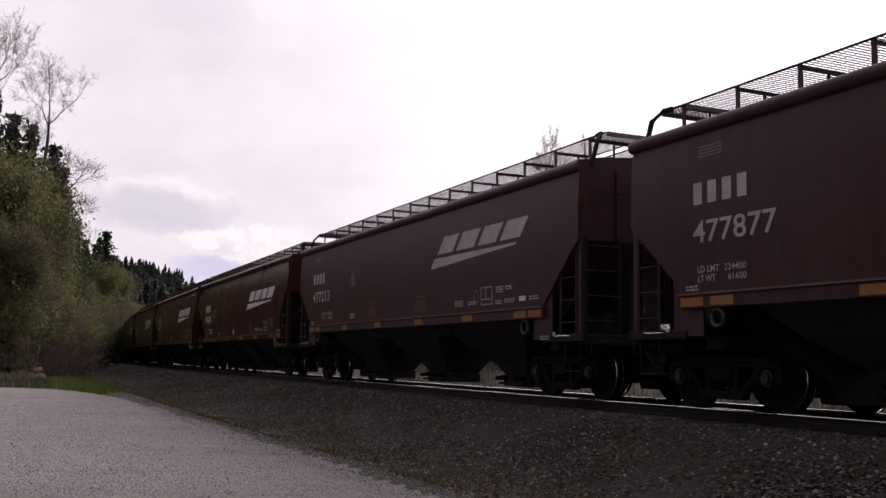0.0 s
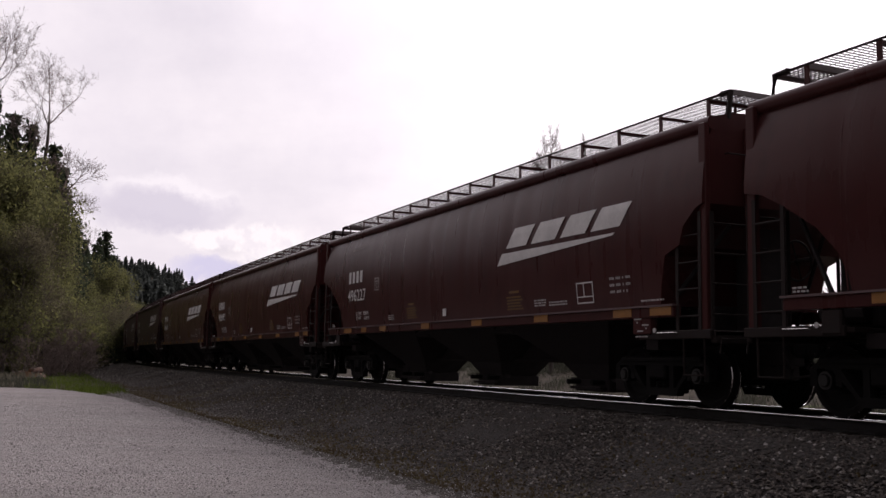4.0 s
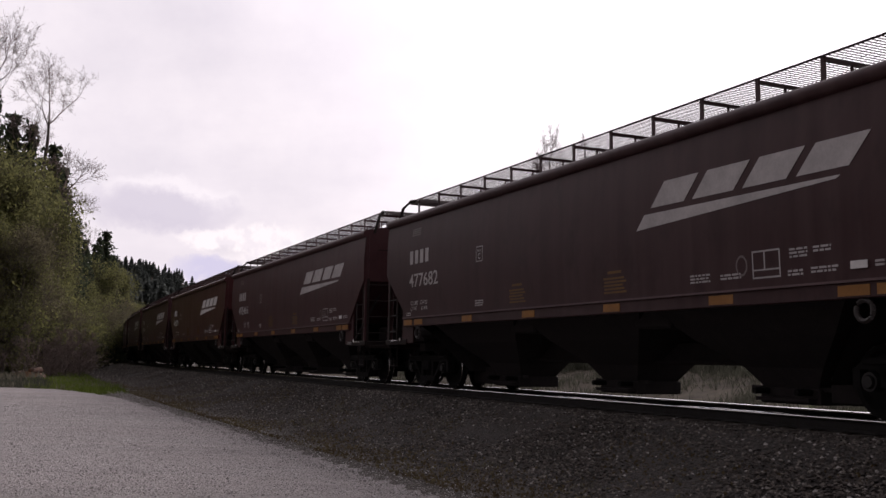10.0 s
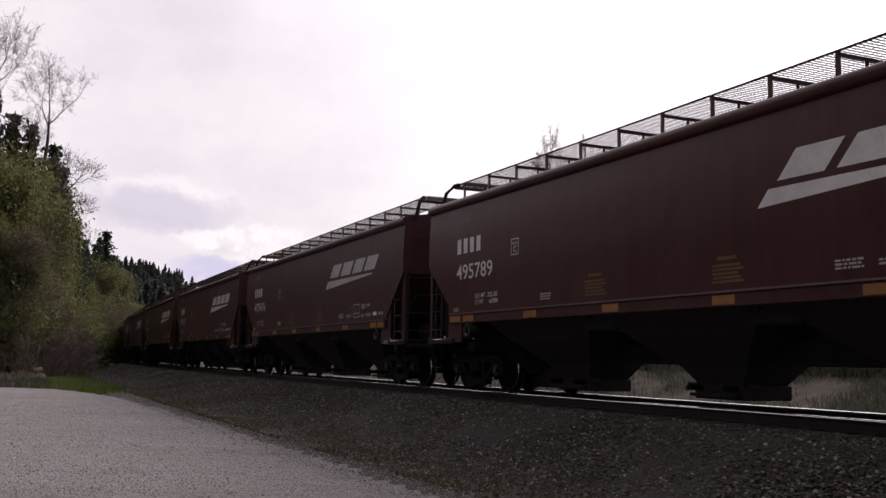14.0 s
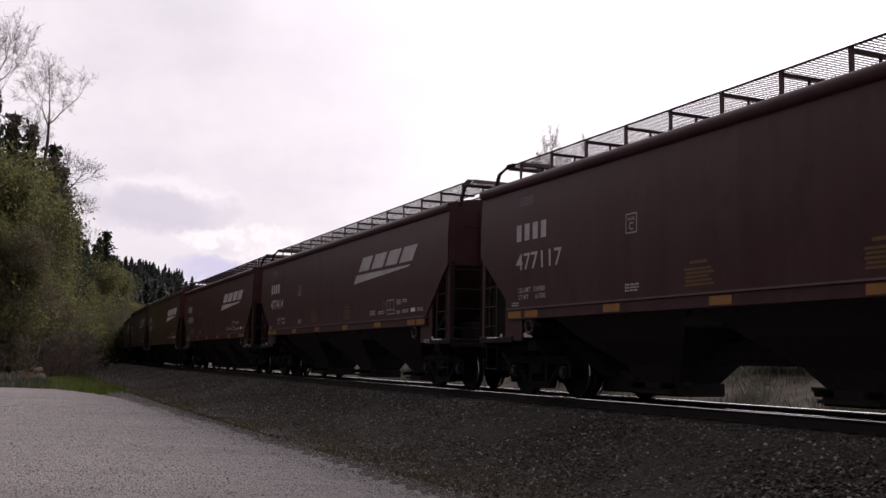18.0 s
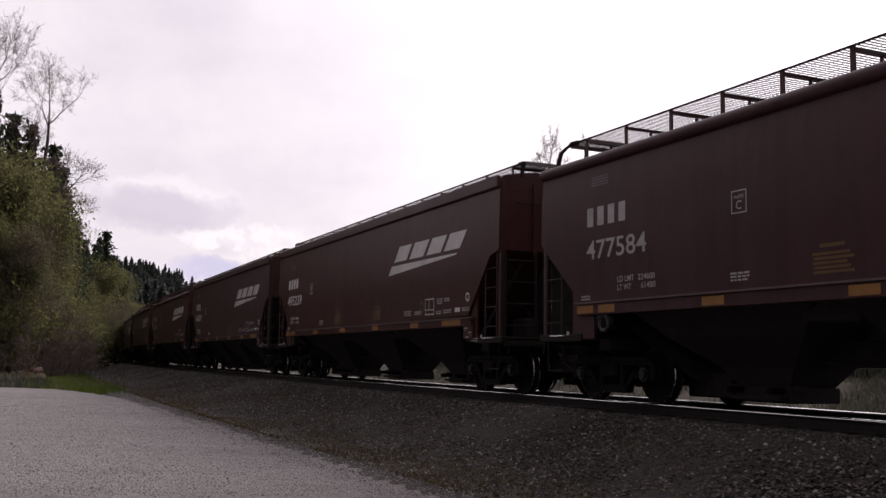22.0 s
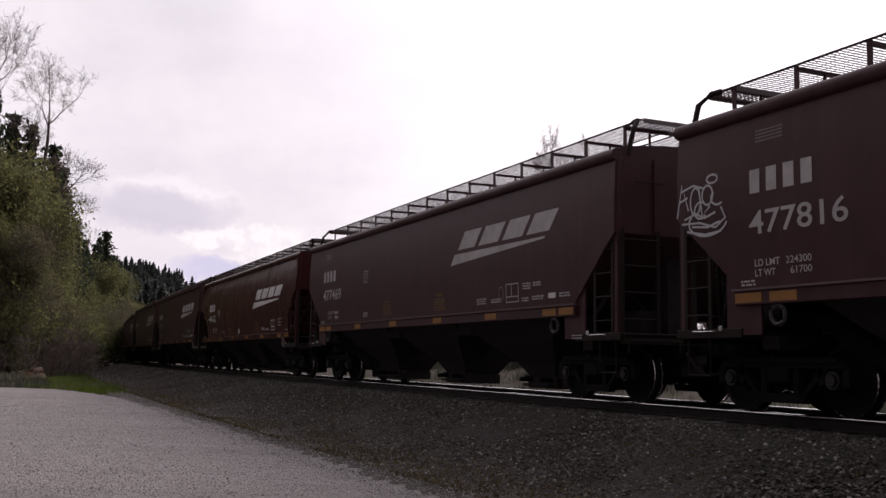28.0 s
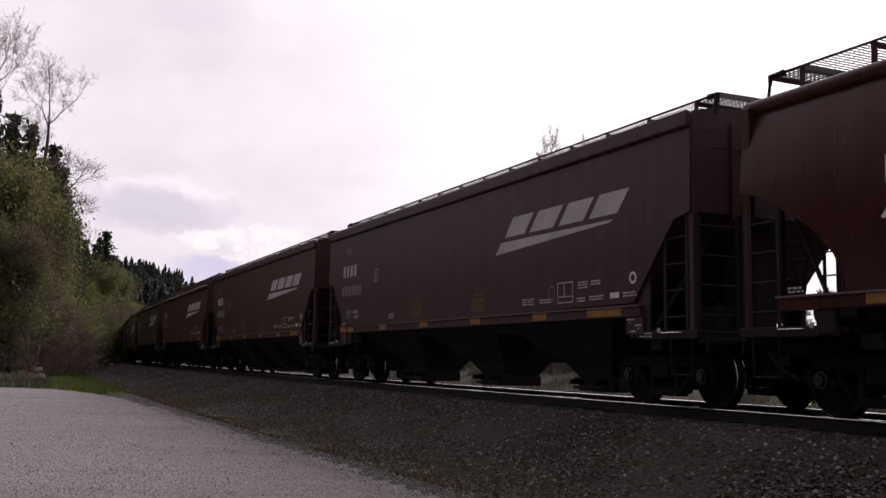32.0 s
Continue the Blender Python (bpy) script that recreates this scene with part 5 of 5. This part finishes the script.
    pk = frame_box(spec, pb, pz, 0.29, 0.31, 0.016)
    part("plate_sign", pk, DULLWHITE if dull else WHITE, car)
    rnd = random.Random(5)
    groups = [(bx + 0.66, ly0 + 0.22, 0.30, 3), (bx + 1.05, ly0 + 0.26, 0.28, 2), (bx - 1.25, ly0 + 0.02, 0.42, 3), (bx - 0.62, ly0 + 0.03, 0.40, 2)] if kind != "round" else [(bx - 1.45, ly0 + 0.02, 0.42, 3), (bx - 0.93, ly0 + 0.01, 0.6, 2), (7.08, ly0 - 0.045, 0.57, 1)]
    groups += [ (-3.4, ly0 + 0.0, 0.36, 3), (spec["sill_half"] * -1 + 0.1, ly0 - 0.08, 0.26, 2)]
    if kind == "round":
        big_ = Kit()
        for q in range(3):
            u = 6.30
            for l, gap in ((0.035, 0.012), (0.03, 0.01), (0.04, 0.05), (0.03, 0.01), (0.035, 0.012), (0.03, 0.06), (0.03, 0.055), (0.035, 0.01), (0.03, 0.012), (0.03, 0.0))[: (10, 10, 8)[q]]:
                bar(big_, spec, u, u + l, 1.725 + 0.105 * (2 - q), 1.765 + 0.105 * (2 - q), 0.006, 1)
                u += l + gap
        part("size_stencil", big_, DULLWHITE, car)["kind"] = "stuff"
    if kind != "round":
        groups += [(bx + 0.62, ly0, 0.25, 2), (bx + 1.0, ly0 + 0.01, 0.42, 2), (bx + 1.95, ly0 + 0.02, 0.36, 2)]
    for x, z, l, n in groups:
        tk = Kit()
        for q in range(n):
            xx = x
            while xx < x + l - 0.02:
                wl = min(rnd.uniform(0.04, 0.13), x + l - xx)
                bar(tk, spec, xx, xx + wl, z + 0.045 * (n - 1 - q), z + 0.045 * (n - 1 - q) + 0.026, 0.006, 1)
                xx += wl + 0.02
        part("small_stencil", tk, DULLWHITE, car)["kind"] = "stuff"
    if kind != "round":
        part("stencil_tag", Kit().box(bx + 1.62, bx + 1.86, -1.60, -1.592, ly0 + 0.01, ly0 + 0.10), WHITE, car)
    else:
        part("stencil_tag", Kit().box(-0.10, 0.06, -1.575, -1.56, ly0 - 0.02, ly0 + 0.14), WHITE, car)
    for x in (-1.95, 1.22) if kind != "round" else (-2.2, 2.82):
        wk_ = Kit()
        bar(wk_, spec, x + 0.12, x + 0.50, ly0 + 0.30, ly0 + 0.345)
        for q in range(5):
            bar(wk_, spec, x + 0.02 * (q % 2), x + 0.62 - 0.05 * (q % 3), ly0 + 0.055 * q - 0.01, ly0 + 0.055 * q + 0.024)
        part("warning_stencil", wk_, AMBERDULL, car, "faded yellow warning stencil")["kind"] = "stuff"
    mk = Kit()
    if kind == "round":
        bar(mk, spec, -6.25, -5.35, 3.55, 3.60)
    else:
        for q in range(4):
            bar(mk, spec, -6.70, -6.22, 3.50 + 0.045 * q, 3.522 + 0.045 * q)
    part("top_stripes", mk, PALE, car)["kind"] = "stuff"
    # a lifting ring at the trailing bottom corner
    rg = Kit()
    cx, cz = spec["sill_half"] - 0.73, spec["sill"][0] - 0.14
    if kind == "angled":
        for c_ in (-cx, cx):
            rg = Kit().tube([(c_ + 0.12 * math.cos(t), -1.55, cz + 0.12 * math.sin(t)) for t in np.linspace(0, 6.283, 17)], 0.032, 6)
            part("jacking_ring", rg, IRON, car)
    else:
        x0 = 6.65 if kind == "tall" else 6.94
        pad = part("jacking_pad", Kit().box(x0, x0 + 0.44, -1.585, -1.45, 1.06, spec["sill"][0] + 0.005, 0, 0.012), PAINT["faded"], car)
        marks = Kit()
        for u, v, l in ((0.04, 0.22, 0.18), (0.10, 0.17, 0.03), (0.24, 0.13, 0.16), (0.32, 0.08, 0.03), (0.12, 0.04, 0.14)):
            marks.box(x0 + u, x0 + u + l, -1.590, -1.586, 1.06 + v, 1.06 + v + 0.022)
        part("pad_stencil", marks, DULLWHITE, pad)["kind"] = "stuff"
    sc = Kit()
    for q in range(2):
        for u in range(4):
            sc.box(6.98 + u * 0.08, 7.04 + u * 0.08, -1.566, -1.561, 1.02 + q * 0.045, 1.042 + q * 0.045)
    part("channel_stencil", sc, DULLWHITE, car)["kind"] = "stuff"
    if kind == "tall":
        tr_ = Kit()
        oo = [(6.85 + 0.095 * math.cos(t), 1.93 + 0.095 * math.sin(t)) for t in np.linspace(0, 6.283, 21)]
        ii = [(6.85 + 0.055 * math.cos(t), 1.93 + 0.055 * math.sin(t)) for t in np.linspace(0, 6.283, 21)]
        tr_.grid([[(a, -wide_at(spec, b) - 0.006, b) for a, b in q_] for q_ in (oo, ii)], 0)
        part("ring_mark", tr_, WHITE, car, "white painted ring")
    if kind != "angled":
        part("roping_eye", Kit().box(-cx - 0.15, -cx + 0.15, -1.58, -1.5, cz - 0.16, cz + 0.14, 0, 0.02), FRAME, car)
    return car


# number, kind, paint, place of the middle along the train, load figures where they can be read
TRAIN = (
    ("477877", "angled", "faded", 200.08, "224400", "61600"), ("477213", "angled", "faded", 182.03, "223900", "62100"), ("496240", "round", "fresh", 163.52, "", ""),
    ("496227", "round", "fresh", 145.50, "223400", "62600"), ("496487", "round", "fresh", 127.46, "223500", "62500"), ("496481", "round", "fresh", 109.46, "223400", "62600"),
    ("477682", "angled", "dusty", 91.63, "224100", "61900"), ("495466", "angled", "faded", 73.38, "224800", "61200"), ("495789", "angled", "brown", 55.27, "225100", "60900"),
    ("477476", "angled", "faded", 37.18, "224300", "61700"), ("477117", "angled", "faded", 19.05, "224300", "61700"), ("477414", "angled", "faded", 0.91, "224100", "61900"), ("477584", "angled", "faded", -17.19, "224600", "61400"),
    ("495239", "tall", "brown", -35.32, "224900", "61100"), ("495074", "tall", "dusty", -53.23, "", ""), ("477816", "angled", "faded", -71.01, "224300", "61700"), ("477469", "angled", "faded", -89.13, "", ""),
    ("496242", "round", "fresh", -107.62, "223400", "62600"), ("", "tall", "dusty", -125.46, "", ""), ("", "tall", "faded", -143.40, "", ""), ("", "angled", "faded", -161.45, "", ""),
    ("", "angled", "dusty", -179.50, "", ""), ("", "round", "fresh", -197.50, "", ""), ("", "angled", "faded", -215.60, "", ""), ("", "angled", "dusty", -233.65, "", ""))
TONE = {"faded": "faded brown", "dusty": "dusty grey-brown", "brown": "red-brown", "fresh": "clean mineral-red"}
SHAPE = {"angled": "covered grain hopper car with angled ends on the track", "round": "round-sided covered grain hopper car on the track", "tall": "tall straight-sided covered grain hopper car on the track"}
words_mesh(sorted({n for n, *_ in TRAIN if n} | {q for row in TRAIN for q in row[4:] if q} | {"LD LMT", "LT WT", "C", "PLATE"}))
proto, CARS = {}, []
for number, kind, tone, place, load, light in TRAIN:
    if kind not in proto:
        proto[kind] = hopper_car(kind)
for number, kind, tone, place, load, light in TRAIN:
    car = copy_thing(proto[kind], Matrix.Identity(4))
    car["label"] = TONE[tone] + " " + SHAPE[kind]
    spec = SPEC[kind]
    for ob in car.children_recursive:
        if ob.data and ob.data.materials and ob.data.materials[0] == PAINT["faded"]:
            ob.material_slots[0].link = "OBJECT"
            ob.material_slots[0].material = PAINT[tone]
        elif tone in ("brown",) and ob.name.split(".")[0] in ("emblem", "emblem_block", "owner_mark", "stencil_box", "plate_sign"):
            ob.material_slots[0].link = "OBJECT"
            ob.material_slots[0].material = WHITE
    ink = WHITE if tone in ("fresh", "brown") else DULLWHITE
    x, z, w = spec["number"]
    if number:
        lettering(spec, number, x, z, w, 0.31, ink, car, "pale painted car number", "car_number")
    else:
        k = Kit()
        for i in range(6):
            bar(k, spec, x + i * w / 6, x + i * w / 6 + w / 6 - 0.06, z + 0.02, z + 0.29)
        part("car_number", k, PALE, car)
    x, z = spec["load"]
    x = {"477877": -6.75, "477816": -6.75, "477117": -6.75, "477682": -6.75, "477469": -6.4, "477476": -6.4}.get(number, x)
    lettering(spec, "LD LMT", x, z + 0.13, 0.44, 0.09, ink, car, "")
    lettering(spec, "LT WT", x, z, 0.36, 0.09, ink, car, "")
    if load:
        lettering(spec, load, x + 0.54, z + 0.13, 0.42, 0.09, ink, car, "")
        lettering(spec, light, x + 0.61, z, 0.35, 0.09, ink, car, "")
    else:
        k = Kit()
        for i in range(6):
            bar(k, spec, x + 0.54 + i * 0.07, x + 0.59 + i * 0.07, z + 0.13, z + 0.21)
            if i:
                bar(k, spec, x + 0.54 + i * 0.07, x + 0.59 + i * 0.07, z, z + 0.08)
        part("load_figure", k, ink, car)["kind"] = "stuff"
    pz = {"angled": 2.62, "round": 2.38, "tall": 2.60}[kind]
    shift = 0.18 if kind == "round" else 1.12 if kind == "angled" and number != "495789" else 0.0
    for ob in car.children:
        if ob.name.split(".")[0] == "plate_sign":
            ob.matrix_basis = Matrix.Translation((shift, 0, 0))
    lettering(spec, "C", -4.36 + shift, pz + 0.05, 0.11, 0.12, ink, car, "")
    lettering(spec, "PLATE", -4.395 + shift, pz + 0.20, 0.18, 0.045, ink, car, "")
    CARS.append((car, place))
for ob in proto.values():
    for q in (*ob.children_recursive, ob):
        bpy.data.objects.remove(q)

# loops of spray paint on one car
spec, car = SPEC["angled"], CARS[15][0]
r = random.Random(4)


def stroke(pts, w=0.03):
    k = Kit()
    rows = []
    pts = [(x * 1.08 + 0.42, 2.80 + (z - 2.83) * 0.97) for x, z in pts]
    for i, (x, z) in enumerate(pts):
        a, b = pts[max(0, i - 1)], pts[min(len(pts) - 1, i + 1)]
        d = Vector((b[0] - a[0], 0, b[1] - a[1])).normalized()
        n_ = Vector((-d.z, 0, d.x)) * w / 2
        y = -wide_at(spec, z) - 0.007
        rows.append([(x - n_.x, y, z - n_.z), (x + n_.x, y, z + n_.z)])
    k.grid(rows)
    return k


def curl(cx, cz, rx, rz, a0, a1, n=18):
    return [(cx + rx * math.cos(t), cz + rz * math.sin(t)) for t in np.linspace(a0, a1, n)]


for pts in ([(-8.05, 2.72), (-7.95, 3.20), (-7.82, 2.80)], [(-8.0, 2.95), (-7.84, 3.0)], curl(-7.68, 2.92, 0.10, 0.2, 0.5, 6.0), curl(-7.45, 2.98, 0.10, 0.14, 0, 6.28), [(-7.62, 3.12), (-7.55, 2.7), (-7.4, 2.82)],
            curl(-7.36, 3.2, 0.10, 0.06, 0, 6.28), curl(-7.45, 2.6, 0.36, 0.2, 2.6, 6.1), [(-7.95, 2.62), (-7.6, 2.6), (-7.3, 2.5), (-7.12, 2.62), (-7.2, 2.78)], [(-7.85, 2.5), (-7.5, 2.42), (-7.2, 2.44)],
            [(-7.98, 3.1), (-7.72, 3.16), (-7.5, 3.08)], curl(-7.58, 2.78, 0.12, 0.12, 1.0, 5.6), [(-7.9, 2.68), (-7.68, 2.74), (-7.5, 2.66), (-7.3, 2.72)], curl(-7.26, 2.92, 0.12, 0.10, 2.2, 5.4), [(-7.75, 2.56), (-7.45, 2.52), (-7.22, 2.58)]):
    part("spray_stroke", stroke(pts), SPRAY, car, "loose loop of grey spray paint")


# ---------------------------------------------------------------- what moves
def along(t):
    return 9.70136 * (t - 16.0) - 0.5 * 0.0103 * (t - 16.0) ** 2


def car_pose(s):
    a, b = Vector((*track(s - 6.9), 0.0)), Vector((*track(s + 6.9), 0.0))
    d = b - a
    m = (a + b) / 2
    return Matrix.Translation(m) @ Matrix.Rotation(math.atan2(d.y, d.x), 4, "Z")


def motions():
    times = [i * 0.5 for i in range(65)]
    steps = [i / 15 for i in range(481)]
    turns = [along(t) / 0.457 for t in steps]
    spin = [Matrix.Rotation(a, 4, "Y") for a in turns]
    for car, place in CARS:
        walk(car, [(t, car_pose(place + along(t))) for t in times])
        phase = Matrix.Rotation(random.Random(int(place * 100)).uniform(0, 6.28), 4, "Y")
        near = [i for i, t in enumerate(steps) if -75 < place + along(t) < 60]
        if not near:
            near = [0]
        keep = sorted({0, *range(max(0, near[0]), near[-1] + 1), len(steps) - 1})
        for ob in car.children_recursive:
            if ob.name.split(".")[0] == "wheelset":
                at = ob.matrix_basis.translation.copy()
                place_ = Matrix.Translation(at)
                rows = []
                for i in keep:
                    j = min(max(i, near[0]), near[-1])
                    rows.append((steps[i], place_ @ spin[j] @ phase))
                walk(ob, rows)


motions()
